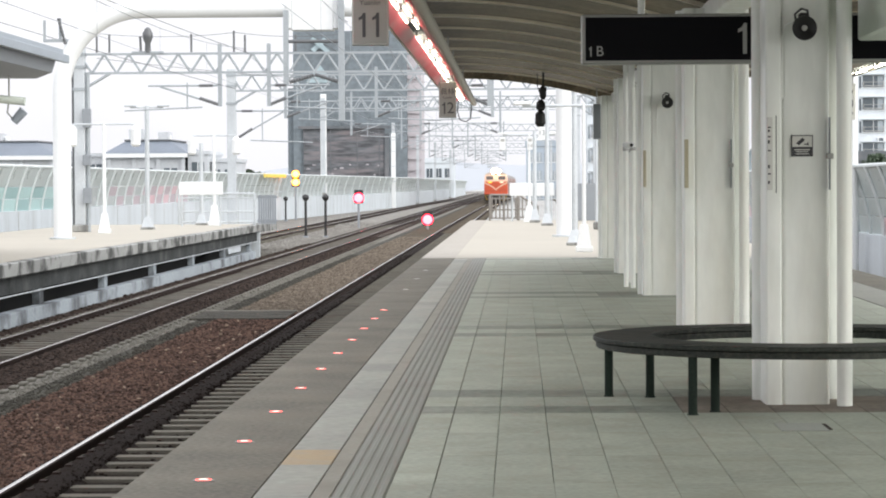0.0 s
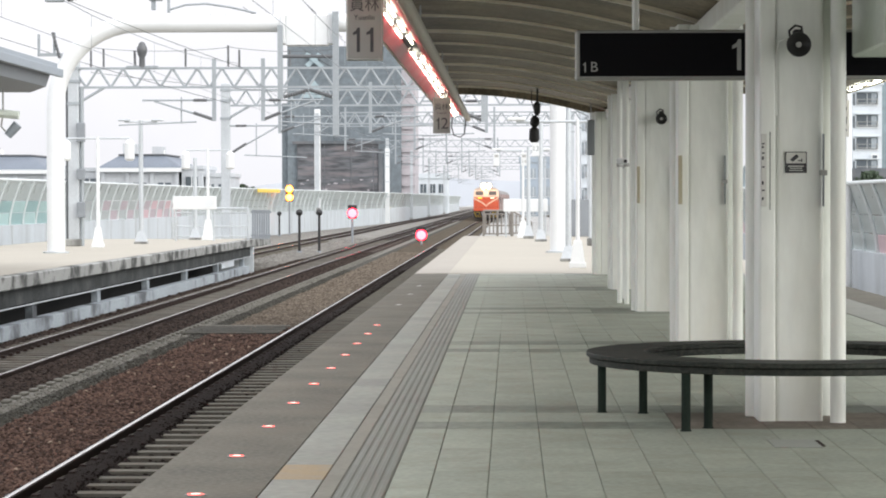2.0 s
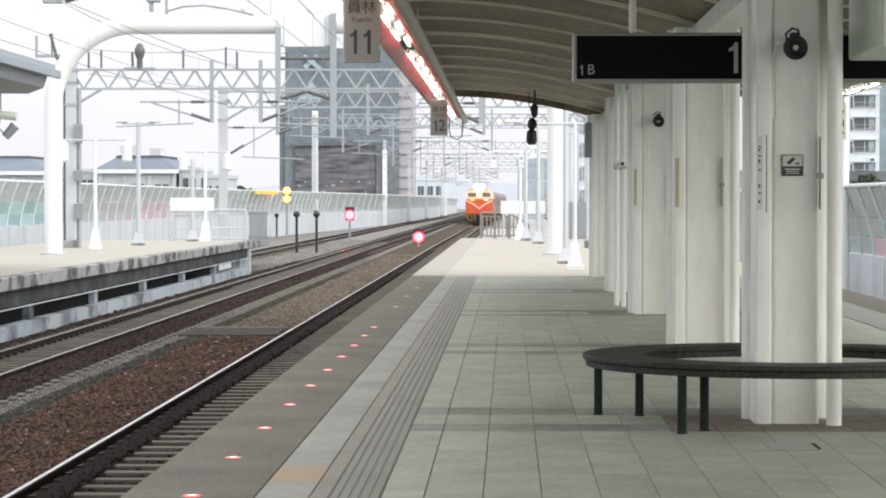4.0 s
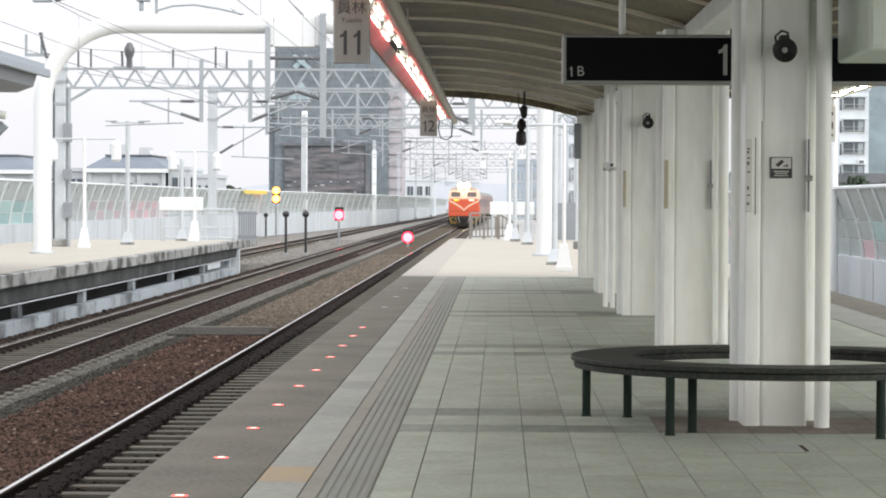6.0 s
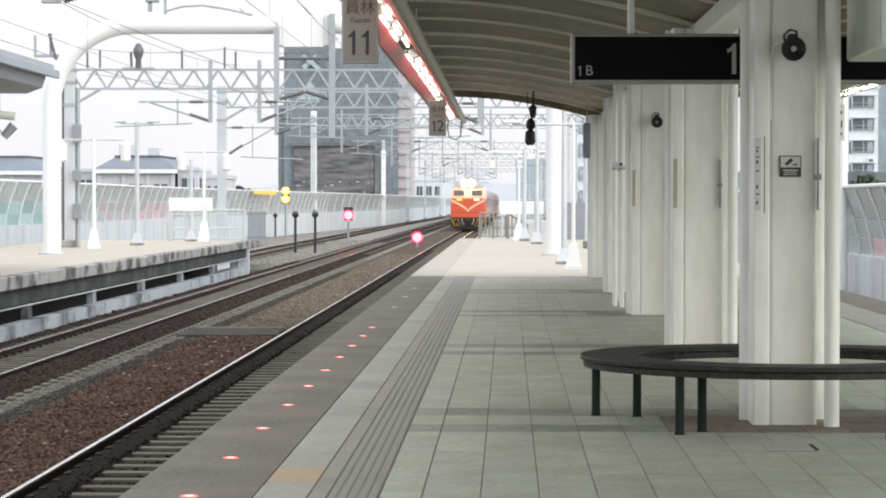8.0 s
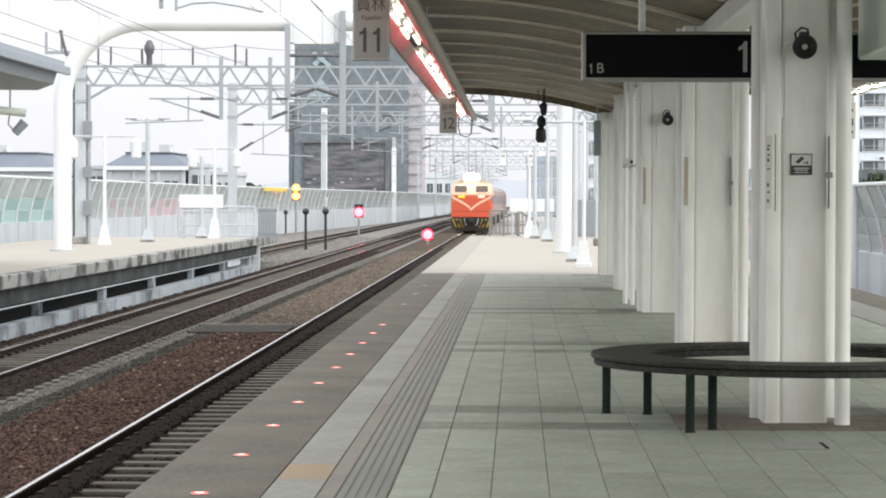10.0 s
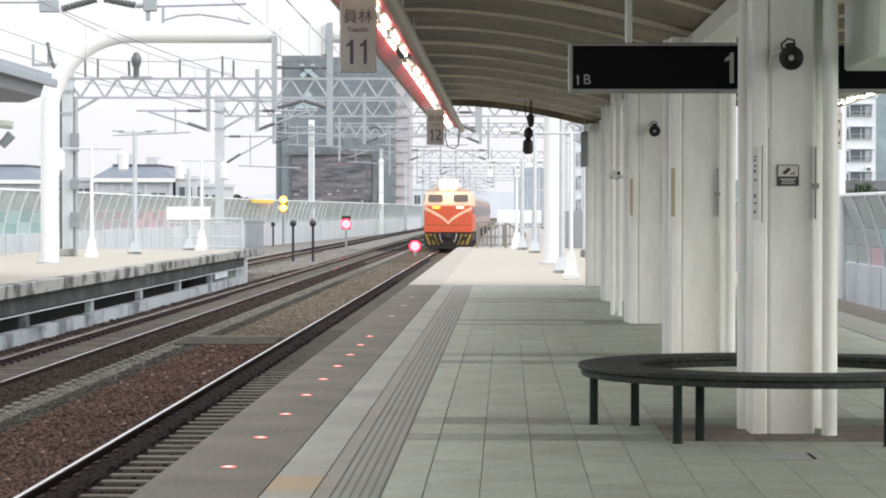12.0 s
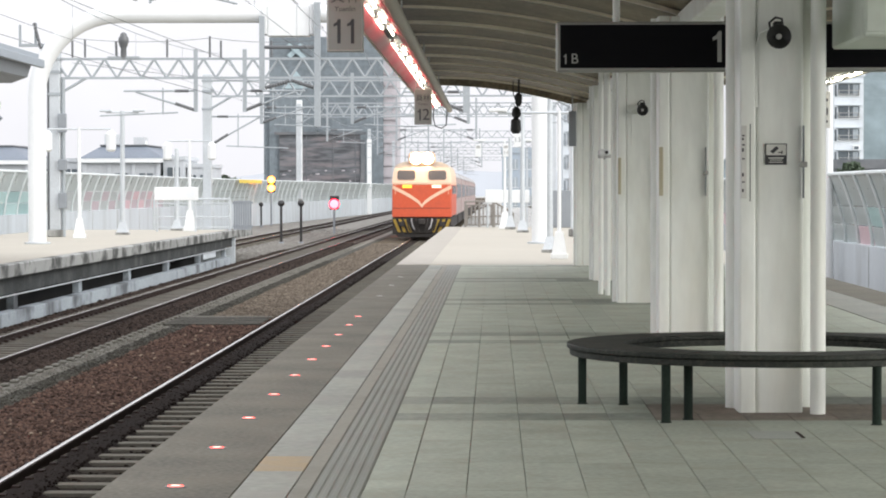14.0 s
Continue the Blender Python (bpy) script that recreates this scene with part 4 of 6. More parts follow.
# ---- far platform ----
p2 = thing("far_platform", (0, 0, 0), "raised concrete platform with stained edge on piers", "platform", kind="structure")
part("slab", Geo().box(-16.5, P2_EDGE, -60, P2_END, -0.27, 0.0, 0.02), STAINED, p2, "stained concrete slab edge")
part("floor_top", Geo().box(-16.4, P2_EDGE - 0.25, -60, P2_END - 0.1, 0.0005, 0.006), OPEN_FLOOR, p2)
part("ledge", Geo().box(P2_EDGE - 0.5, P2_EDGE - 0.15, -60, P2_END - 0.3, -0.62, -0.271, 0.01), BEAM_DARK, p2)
part("conduit", Geo().tube([(P2_EDGE - 0.13, -60, -0.65), (P2_EDGE - 0.13, P2_END - 0.4, -0.65)], 0.016, 8), MAST_GREY, p2)
# dark block behind the piers paints the shade of the open void
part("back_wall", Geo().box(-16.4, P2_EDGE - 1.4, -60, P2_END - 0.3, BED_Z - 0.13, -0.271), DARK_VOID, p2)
part("foot_wall", Geo().box(P2_EDGE - 0.3, P2_EDGE - 0.02, -60, P2_END - 2, BED_Z - 0.13, -0.955, 0.01), FOOT_WALL, p2, "pale low wall at the foot")
for k in range(-4, 7):
    y = 53.1 + 8.35 * k
    if y > P2_END - 1:
        continue
    part("pier", Geo().box(P2_EDGE - 0.36, P2_EDGE - 0.2, y - 0.22, y + 0.22, -0.96, -0.621, 0.01), FOOT_WALL, p2)
part("access_panel", Geo().box(P2_EDGE - 0.19, P2_EDGE - 0.15, P2_END - 9.8, P2_END - 6.0, -0.86, -0.67, 0.005), CONCRETE_PALE, p2, "pale panel hung in the last opening")
part("end_ramp", Geo().extrude([(P2_END + 0.001, -0.30), (P2_END + 6, -0.30), (P2_END + 6, -0.10), (P2_END + 0.001, -0.002)], -14.5, P2_EDGE + 0.02, axis="x"), STAINED, p2, "thin ramp at the platform end")
# same painted void shade under the ramp
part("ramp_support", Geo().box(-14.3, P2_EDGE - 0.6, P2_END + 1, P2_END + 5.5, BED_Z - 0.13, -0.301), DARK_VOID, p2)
part("end_wall", Geo().box(-16.4, P2_EDGE - 0.05, P2_END - 0.28, P2_END - 0.03, BED_Z - 0.13, -0.271), CONCRETE_PALE, p2)

far_roof = thing("far_canopy", (0, 0, 0), "grey metal canopy end over the far platform", "roof", kind="structure")
fz = 4.30
part("roof_sheet", Geo().extrude([(-16, fz + 0.45), (-10.6, fz + 0.05), (-10.2, fz), (-10.2, fz + 0.22), (-10.6, fz + 0.28), (-16, fz + 0.7)][::1], -40, 58.2), CANOPY_BLUE, far_roof)
part("fascia", Geo().box(-10.199, -10.1, -40, 58.4, fz - 0.08, fz + 0.10, 0.01), CANOPY_BLUE, far_roof)
part("soffit_beam", Geo().extrude([(-15.5, fz - 0.42), (-10.7, fz - 0.45), (-10.35, fz - 0.32), (-10.25, fz - 0.01), (-15.5, fz + 0.3)], 30, 57.6), FENCE_DARK, far_roof)
hs = thing("hanging_loudspeaker", (-10.9, 56, 3.35), "grey loudspeaker and camera hung below the canopy", "loudspeaker")
part("body", Geo().tube([(-0.35, 0, 0.0), (0.25, 0, -0.06)], 0.09, 14), CABINET_GREEN, hs)
part("hanger", Geo().tube([(-0.1, 0, 0.0), (-0.1, 0, 1.3)], 0.02, 8), FRAME_GREY, hs)
part("camera_body", Geo().tube([(0.0, 0, -0.50), (0.22, 0, -0.25)], [0.09, 0.11], 12), CANOPY_BLUE, hs)
part("camera_arm", Geo().tube([(-0.1, 0, 0.0), (-0.14, 0, -0.3), (0.02, 0, -0.48)], 0.02, 8), FRAME_GREY, hs)


# ---- noise barriers ----
def barrier(name, pts, z_base, z_wall, z_top, lean, step, colours, seed, label):
    """Concrete parapet with leaning posts and coloured panels, along points (x, y)."""
    rng = random.Random(seed)
    b = thing(name, (0, 0, 0), label, "noise barrier", kind="structure")
    stations = []
    for (xa, ya), (xb, yb) in zip(pts, pts[1:]):
        n = max(1, round((yb - ya) / (step if yb < 240 else step * 2.4)))
        stations += [(xa + (xb - xa) * i / n, ya + (yb - ya) * i / n) for i in range(n)]
    stations.append(pts[-1])
    side = -1 if lean < 0 else 1
    for (xa, ya), (xb, yb) in zip(pts, pts[1:]):
        g = Geo()
        v = [(x + o, y, z) for x, y in ((xa, ya), (xb, yb)) for z in (z_base, z_wall) for o in (-0.15, 0.15)]
        g.add(v, [(0, 1, 3, 2), (4, 6, 7, 5), (0, 4, 5, 1), (2, 3, 7, 6), (0, 2, 6, 4), (1, 5, 7, 3)])
        part("parapet", g, CONCRETE_PALE, b, "pale concrete parapet")
        r = Geo().tube([(xa + lean, ya, z_top), (xb + lean, yb, z_top)], 0.06, 8)
        part("top_rail", r, BARRIER_POST, b)
    rows = [z_wall, z_wall + (z_top - z_wall) * 0.27, z_wall + (z_top - z_wall) * 0.54, z_top]
    def off(z):
        return lean * max(0.0, (z - z_wall) / (z_top - z_wall)) ** 1.6
    post_mesh = None
    joint_mesh = Geo().box(-0.006, 0.006, -0.03, 0.03, z_base + 0.2, z_wall - 0.02).mesh("parapet_joint", CONCRETE)
    for i, (x, y) in enumerate(stations):
        g = Geo().tube([(off(z) + side * 0.05, 0, z) for z in np.linspace(z_wall - 0.15, z_top, 6)], 0.05, 6)
        if post_mesh is None:
            post_mesh = g.mesh("post", BARRIER_POST)
        part("post", post_mesh, None, b, at=pose(x, y, 0))
        if i % 3 == 0:
            part("parapet_joint", joint_mesh, None, b, at=pose(x + side * 0.152, y, 0))
    cache = {}
    for i in range(len(stations) - 1):
        (xa, ya), (xb, yb) = stations[i], stations[i + 1]
        for j in range(3):
            mat = colours(ya, j, rng, i)
            key = (mat.name, j, round(xb - xa, 3), round(yb - ya, 3))
            if key not in cache:
                z0, z1 = rows[j] + 0.01, rows[j + 1] - 0.01
                v = [(xo + off(z) + t, yo, z) for t in (0, 0.02) for xo, yo in ((0, 0.03), (xb - xa, yb - ya - 0.03)) for z in (z0, z1)]
                g = Geo().add(v, [(0, 1, 3, 2), (4, 6, 7, 5), (0, 4, 5, 1), (2, 3, 7, 6), (0, 2, 6, 4), (1, 5, 7, 3)])
                cache[key] = g.mesh("panel", mat)
            part("panel", cache[key], None, b, at=pose(xa, ya, 0))
    return b


def left_colours(y, j, rng, i):
    if j == 2 or y > 170:
        return PANEL_CLEAR if j == 2 else PANEL_GREY
    if y < 104:
        return (PANEL_GREEN, PANEL_TEAL_DARK)[(i + j) % 2] if y > 84 else rng.choice((PANEL_GREEN, PANEL_GREEN, PANEL_TEAL_DARK, PANEL_GREY))
    if 128 < y < 143:
        return (PANEL_PINK, PANEL_ROSE)[(i + j) % 2]
    if 114 < y <= 128:
        return (PANEL_ROSE, PANEL_GREY)[(i + j) % 2]
    return rng.choice((PANEL_GREY, PANEL_CLEAR, PANEL_GREY, PANEL_GREY))


def right_colours(y, j, rng, i):
    if j == 2:
        return PANEL_CLEAR
    if y > 64:
        return (PANEL_PINK, PANEL_GREY)[(i + j) % 2] if rng.random() < 0.7 else PANEL_CLEAR
    return (PANEL_GREEN, PANEL_PINK, PANEL_GREY)[(i + j) % 3]


barrier("barrier_west", [(-18.5, 40), (-18.5, 150), (-17.4, 187), (-15.8, 225), (-13.4, 290), (-12.6, 420), (-12.6, 620)], BED_Z - 0.13, 0.55, 2.2, 0.45, 2.65, left_colours, 3,
        "pale curved noise barrier with coloured panels on a concrete parapet")
barrier("barrier_east", [(9.5, 20), (9.5, 130), (9.5, 300)], BED_Z - 0.13, 0.05, 1.87, -0.5, 2.5, right_colours, 5,
        "noise barrier with pink and green panels on a white parapet")


# ---- overhead line structures ----
def truss(parent, x0, x1, z0, z1, panel, r=0.035, y=0.0, wide=0.0):
    for z in (z0, z1):
        part("chord", Geo().box(x0, x1, y - r, y + r, z - r, z + r), TRUSS_GREY, parent)
    n = round((x1 - x0) / panel)
    for i in range(n):
        a, b, c = x0 + (x1 - x0) * i / n, x0 + (x1 - x0) * (i + 0.5) / n, x0 + (x1 - x0) * (i + 1) / n
        part("brace", Geo().tube([(a, y, z1), (b, y, z0)], r * 1.05, 6), TRUSS_GREY, parent)
        part("brace", Geo().tube([(b, y, z0), (c, y, z1)], r * 1.05, 6), TRUSS_GREY, parent)


def insulator_geo(p0, p1, r=0.07, n=7):
    p0, p1 = Vector(p0), Vector(p1)
    pts, rs = [], []
    for i in range(n):
        for f, k in ((0.0, 0.72), (0.3, 1.0), (0.6, 0.72)):
            pts.append(p0.lerp(p1, (i + f) / n))
            rs.append(r * k)
    return Geo().tube(pts, rs, 10)


def cantilever(parent, x, z, reach, drop=0.62):
    """Bracket arms, steady bar and insulators beside a drop post."""
    s = 1 if reach > 0 else -1
    part("arm", Geo().tube([(x, 0, z), (x + reach * 1.2, 0, z)], 0.03, 6), TRUSS_GREY, parent)
    part("arm", Geo().tube([(x, 0, z - drop), (x + reach, 0, z - 0.03)], 0.03, 6), TRUSS_GREY, parent)
    part("rod", Geo().tube([(x + reach * 0.55, 0.05, z - drop - 0.12), (x + reach * 0.55, 0.05, z + 0.1)], 0.025, 6), TRUSS_GREY, parent)
    part("steady_bar", Geo().tube([(x + reach * 0.3, 0.05, z - drop - 0.06), (x + reach * 1.6, 0.05, z - drop - 0.16)], 0.024, 6), TRUSS_GREY, parent)
    part("insulator", insulator_geo((x + s * 0.05, 0, z - drop + 0.02), (x + reach * 0.36, 0, z - drop * 0.62), 0.065), INSULATOR, parent)
    part("insulator", insulator_geo((x + reach * 0.12, 0, z), (x + reach * 0.36, 0, z), 0.06), INSULATOR, parent)


def drop_post(parent, x, z_top, z_bot):
    part("drop_post", Geo().box(x - 0.06, x + 0.06, -0.06, 0.06, z_bot, z_top), TRUSS_GREY, parent)


def gantry(y, x0, x1, z0, z1, base0, base1, droppers, panel=1.15, posts=()):
    t = thing("line_gantry", (0, y, 0), "grey lattice gantry carrying the overhead line", "gantry", "overhead line gantries")
    truss(t, x0, x1, z0, z1, panel)
    for x, b in ((x0, base0), (x1, base1)):
        if b is not None:
            part("mast", Geo().box(x - 0.17, x + 0.17, -0.17, 0.17, b, z1 + 0.25, 0.02), MAST_GREY, t)
            part("mast_base", Geo().box(x - 0.24, x + 0.24, -0.24, 0.24, b, b + 0.24, 0.03), CONCRETE, t)
            for z in (z0 - 0.55, z0 + 0.15, z1 - 0.05):
                part("mast_clamp", Geo().box(x - 0.2, x + 0.2, -0.2, 0.2, z, z + 0.09), TRUSS_GREY, t)
            s = 1 if x == x0 else -1
            part("knee_brace", Geo().tube([(x + s * 0.15, 0, z0 - 0.48), (x + s * 0.98, 0, z0)], 0.045, 6), TRUSS_GREY, t)
    for x, zb, reach in droppers:
        drop_post(t, x, z1 + 0.3, zb)
        cantilever(t, x, zb + 0.66, reach)
    for x, h in posts:
        part("post_insulator", insulator_geo((x, 0, z1 + 0.05), (x, 0, z1 + h), 0.042, 8), INSULATOR, t)
    return t


# portal of white pipe over both tracks
portal = thing("pipe_portal", (0, 71, 0), "large white tubular portal frame spanning the tracks", "portal frame")
PX0, PX1, PZ, PR = -12.5, 1.28, 6.28, 2.25
arc = [(PX0, 0, 0), (PX0, 0, PZ - PR)] + [(PX0 + PR - PR * math.cos(radians(a)), 0, PZ - PR + PR * math.sin(radians(a))) for a in range(9, 91, 9)]
arc2 = [(PX1 - (p[0] - PX0), 0, p[2]) for p in reversed(arc)]
part("pipe_frame", Geo().tube(arc + arc2, 0.245, 28), MAST_WHITE, portal)
for x in (PX0, PX1):
    part("base_ring", Geo().lathe([(0.36, 0.0), (0.36, 0.05), (0.25, 0.06)], (x, 0, 0), seg=24), MAST_GREY, portal)
part("bracket_box", Geo().box(-6.30, -6.16, -0.3, 0.3, 5.70, 6.56, 0.02), MAST_WHITE, portal)
part("bracket_box", Geo().box(-5.00, -4.87, -0.3, 0.3, 5.70, 6.56, 0.02), MAST_WHITE, portal)
part("sleeve", Geo().box(-6.155, -5.005, -0.27, 0.27, 5.66, 6.50, 0.02), MAST_WHITE, portal)
part("drop_post", Geo().box(-6.36, -6.22, -0.45, -0.31, 4.2, 6.2), TRUSS_GREY, portal)
part("drop_post", Geo().box(-4.865, -4.70, -0.45, -0.31, 3.2, 6.56), TRUSS_GREY, portal)
for x in (-8.15, -7.75):
    part("fitting", Geo().lathe([(0.09, 0.0), (0.10, 0.08), (0.05, 0.2)], (x, -0.1, 6.42), seg=12), MAST_WHITE, portal)
part("side_bracket", Geo().box(-12.95, -12.3, -0.08, 0.08, 5.4, 5.48).box(-12.98, -12.92, -0.05, 0.05, 5.4, 6.0).box(-12.55, -12.49, -0.05, 0.05, 5.45, 6.05), TRUSS_GREY, portal)
part("insulator", insulator_geo((-12.55, -0.1, 6.05), (-12.35, -0.1, 5.3), 0.05), INSULATOR, portal)
part("arch_insulator", insulator_geo((-6.2, -0.4, 4.25), (-5.5, -0.4, 4.45), 0.065, 10), INSULATOR, portal)
part("arch_insulator", insulator_geo((-5.5, -0.4, 4.45), (-4.85, -0.4, 4.25), 0.065, 10), INSULATOR, portal)
part("arm", Geo().tube([(-6.3, -0.4, 5.35), (-4.8, -0.4, 5.35)], 0.05, 8), INSULATOR, portal)

g1 = gantry(82, -13.85, 2.6, 5.02, 5.62, 0.0, 0.0, [(-9.4, 3.95, -1.9), (-7.85, 3.95, 1.6), (-0.9, 3.9, -1.6)], panel=0.8,
            posts=[(-13.3, 0.6), (-12.9, 0.65), (-10.3, 0.65), (-8.95, 0.75), (-8.6, 0.6), (-7.0, 0.6), (-5.6, 0.55)])
pot = thing("line_arrester", (-11.68, 82, 5.66), "dark pot-shaped arrester standing on the gantry", "arrester")
part("body", Geo().lathe([(0.10, 0.0), (0.09, 0.30), (0.13, 0.38), (0.165, 0.50), (0.165, 0.62), (0.11, 0.70), (0.11, 0.74), (0.05, 0.80)], seg=18), INSULATOR, pot)
part("bracket", Geo().box(-0.5, 0.5, -0.06, 0.06, -0.03, 0.04), TRUSS_GREY, pot)
part("side_rod", insulator_geo((-0.22, 0, 0.02), (-0.24, 0, 0.55), 0.05, 6), INSULATOR, pot)
g2 = gantry(103, -11.35, 3.2, 5.2, 5.82, BED_Z, 0.0, [(-9.2, 4.1, 1.7), (-5.6, 4.1, 1.6), (-1.0, 4.1, -1.6)], panel=0.8)
cantilever(g2, -11.18, 4.4, 1.9, 1.1)
for z, hh in ((0.9, 0.5), (2.1, 0.35), (3.3, 0.6)):
    part("junction_box", Geo().box(-13.72, -13.46, -0.33, -0.171, z, z + hh, 0.02), FENCE_DARK, g1, "small grey junction box")
part("cable_run", Geo().tube([(-14.06, -0.1, 0.1), (-14.06, -0.1, 5.1)], 0.035, 8), INSULATOR, g1)
part("side_pipe", Geo().tube([(-13.60, 0.0, 0.0), (-13.60, 0.0, 5.0)], 0.065, 10), TRUSS_GREY, g1)
gantry(150, -9.9, 4.5, 5.85, 6.5, None, BED_Z, [(-9.6, 4.3, 1.7), (-5.6, 4.3, 1.6), (-1.0, 4.3, -1.6)], panel=0.85)
gantry(215, -16.1, 5.0, 7.55, 8.4, 0.56, BED_Z, [(-9.6, 4.4, 1.7), (-5.4, 4.4, 1.6)], panel=1.05)
gantry(282, -13.5, 5.0, 7.2, 7.9, BED_Z, BED_Z, [(-9.6, 4.4, 1.7), (-5.4, 4.4, 1.6), (-1.5, 4.4, -1.5)])
gantry(330, -12.7, 5.0, 6.9, 7.5, BED_Z, BED_Z, [(-9.6, 4.4, 1.7), (-5.4, 4.4, 1.6), (-1.5, 4.4, -1.5)])
gantry(390, -12.4, 5.0, 6.9, 7.5, BED_Z, BED_Z, [(-9.6, 4.4, 1.7), (-5.4, 4.4, 1.6)])
gantry(470, -12.2, 5.0, 6.9, 7.5, BED_Z, BED_Z, [(-9.6, 4.4, 1.7), (-5.4, 4.4, 1.6)])


def mast(x, y, z, top, arm):
    m = thing("line_mast", (x, y, z), "pale slender overhead line mast with bracket arms", "mast", "line masts")
    part("pole", Geo().box(-0.24, 0.24, -0.24, 0.24, 0, top - z, 0.03), MAST_WHITE, m)
    for zz in (0.35, 0.55, 0.75, 0.9):
        part("band", Geo().box(-0.27, 0.27, -0.27, 0.27, (top - z) * zz, (top - z) * zz + 0.1), MAST_GREY, m)
    return m


tube_mast = thing("line_mast", (9.0, 70, BED_Z - 0.13), "slim white tubular mast beside the outer track", "mast", "line masts")
part("pole", Geo().tube([(0, 0, 0), (0, 0, 5.6)], [0.125, 0.10], 18), MAST_WHITE, tube_mast)
part("base_ring", Geo().lathe([(0.22, 0.0), (0.22, 0.05), (0.13, 0.06)], seg=20), MAST_GREY, tube_mast)
mast(-16.15, 216, 0.55, 9.0, 2)
mast(-13.4, 280, BED_Z, 7.0, 2)


def wire(name, pts, r, label, mat=WIRE):
    return solid(name, Geo().tube(pts, r * 0.95, 5), mat, label, "wire", "overhead wires")


def sag(a, b, dip, n=10):
    a, b = Vector(a), Vector(b)
    return [tuple(a.lerp(b, i / n) - Vector((0, 0, dip * 4 * (i / n) * (1 - i / n)))) for i in range(n + 1)]


SUPPORTS = [30, 71, 103, 150, 215, 282, 330, 390, 470]
for cx in (-3.51, -7.52):
    for ya, yb in zip(SUPPORTS, SUPPORTS[1:]):
        wire("contact_wire", sag((cx, ya, 4.15), (cx, yb, 4.15), 0.0, 1), 0.006, "thin dark contact wire over the track", WIRE_PALE)
        wire("messenger_wire", sag((cx, ya, 5.2), (cx, yb, 5.2), 0.45), 0.008, "sagging messenger wire over the track", WIRE_PALE)
        for k in range(1, 5):
            y = ya + (yb - ya) * k / 5
            z = 5.2 - 0.45 * 4 * (k / 5) * (1 - k / 5)
            wire("dropper_wire", [(cx, y, 4.15), (cx, y, z)], 0.004, "short thin dropper wire over the track", WIRE_PALE)
wire("feeder_wire", sag((-14.95, 70, 6.2), (-8.9, 82, 4.5), 0.05), 0.010, "dark feeder cable across the sky")
wire("feeder_wire", sag((-10.95, 62, 6.38), (-8.5, 82, 5.63), 0.05), 0.010, "dark feeder cable across the sky")
wire("feeder_wire", sag((-7.65, 74, 6.95), (-5.71, 82, 5.66), 0.04), 0.010, "dark feeder cable across the sky")
wire("feeder_wire", sag((-6.4, 74, 7.6), (-4.96, 76, 6.2), 0.03), 0.010, "dark feeder cable across the sky")
wire("feeder_wire", sag((-13.3, 82, 6.28), (-8.9, 82, 6.28), 0.12), 0.009, "dark feeder cable along the gantry")
wire("feeder_wire", sag((-8.9, 82, 6.28), (-5.6, 82, 6.2), 0.1), 0.009, "dark feeder cable along the gantry")
wire("feeder_wire", sag((-13.3, 82, 5.5), (-2.0, 125, 6.4), 0.3), 0.010, "dark feeder cable between gantries")

# near bracket with long insulators high over the second track
nb = thing("line_bracket", (0, 62, 6.27), "dark insulated bracket of the overhead line", "bracket")
part("insulator", insulator_geo((-10.62, 0, 0.0), (-9.75, 0, 0.24), 0.10, 11), INSULATOR, nb)
part("insulator", insulator_geo((-9.6, 0, 0.24), (-8.83, 0, 0.08), 0.10, 11), INSULATOR, nb)
part("clamp", Geo().box(-11.15, -10.7, -0.1, 0.1, -0.08, 0.22, 0.02), TRUSS_GREY, nb)
part("clamp", Geo().box(-8.66, -8.34, -0.1, 0.1, -0.06, 0.26, 0.02), TRUSS_GREY, nb)
part("lug", Geo().box(-8.60, -8.50, -0.05, 0.05, -0.28, -0.065, 0.01), TRUSS_GREY, nb)
part("joint", Geo().tube([(-8.84, 0, 0.08), (-8.66, 0, 0.08)], 0.06, 10), TRUSS_GREY, nb)
part("bar", Geo().tube([(-12.2, 0, 0.16), (-11.15, 0, 0.16)], 0.03, 6), TRUSS_GREY, nb)
part("bar", Geo().tube([(-8.34, 0, 0.06), (-6.2, 0, 0.12)], 0.03, 6), TRUSS_GREY, nb)
part("steady_arm", Geo().tube([(-8.2, 0, -0.28), (-7.8, 0, -0.16), (-7.3, 0, -0.13), (-6.7, 0, -0.22), (-6.1, 0, -0.36)], 0.025, 8), TRUSS_GREY, nb)
part("arm_bracket", Geo().box(-8.22, -8.16, -0.04, 0.04, -0.34, 0.06), TRUSS_GREY, nb)

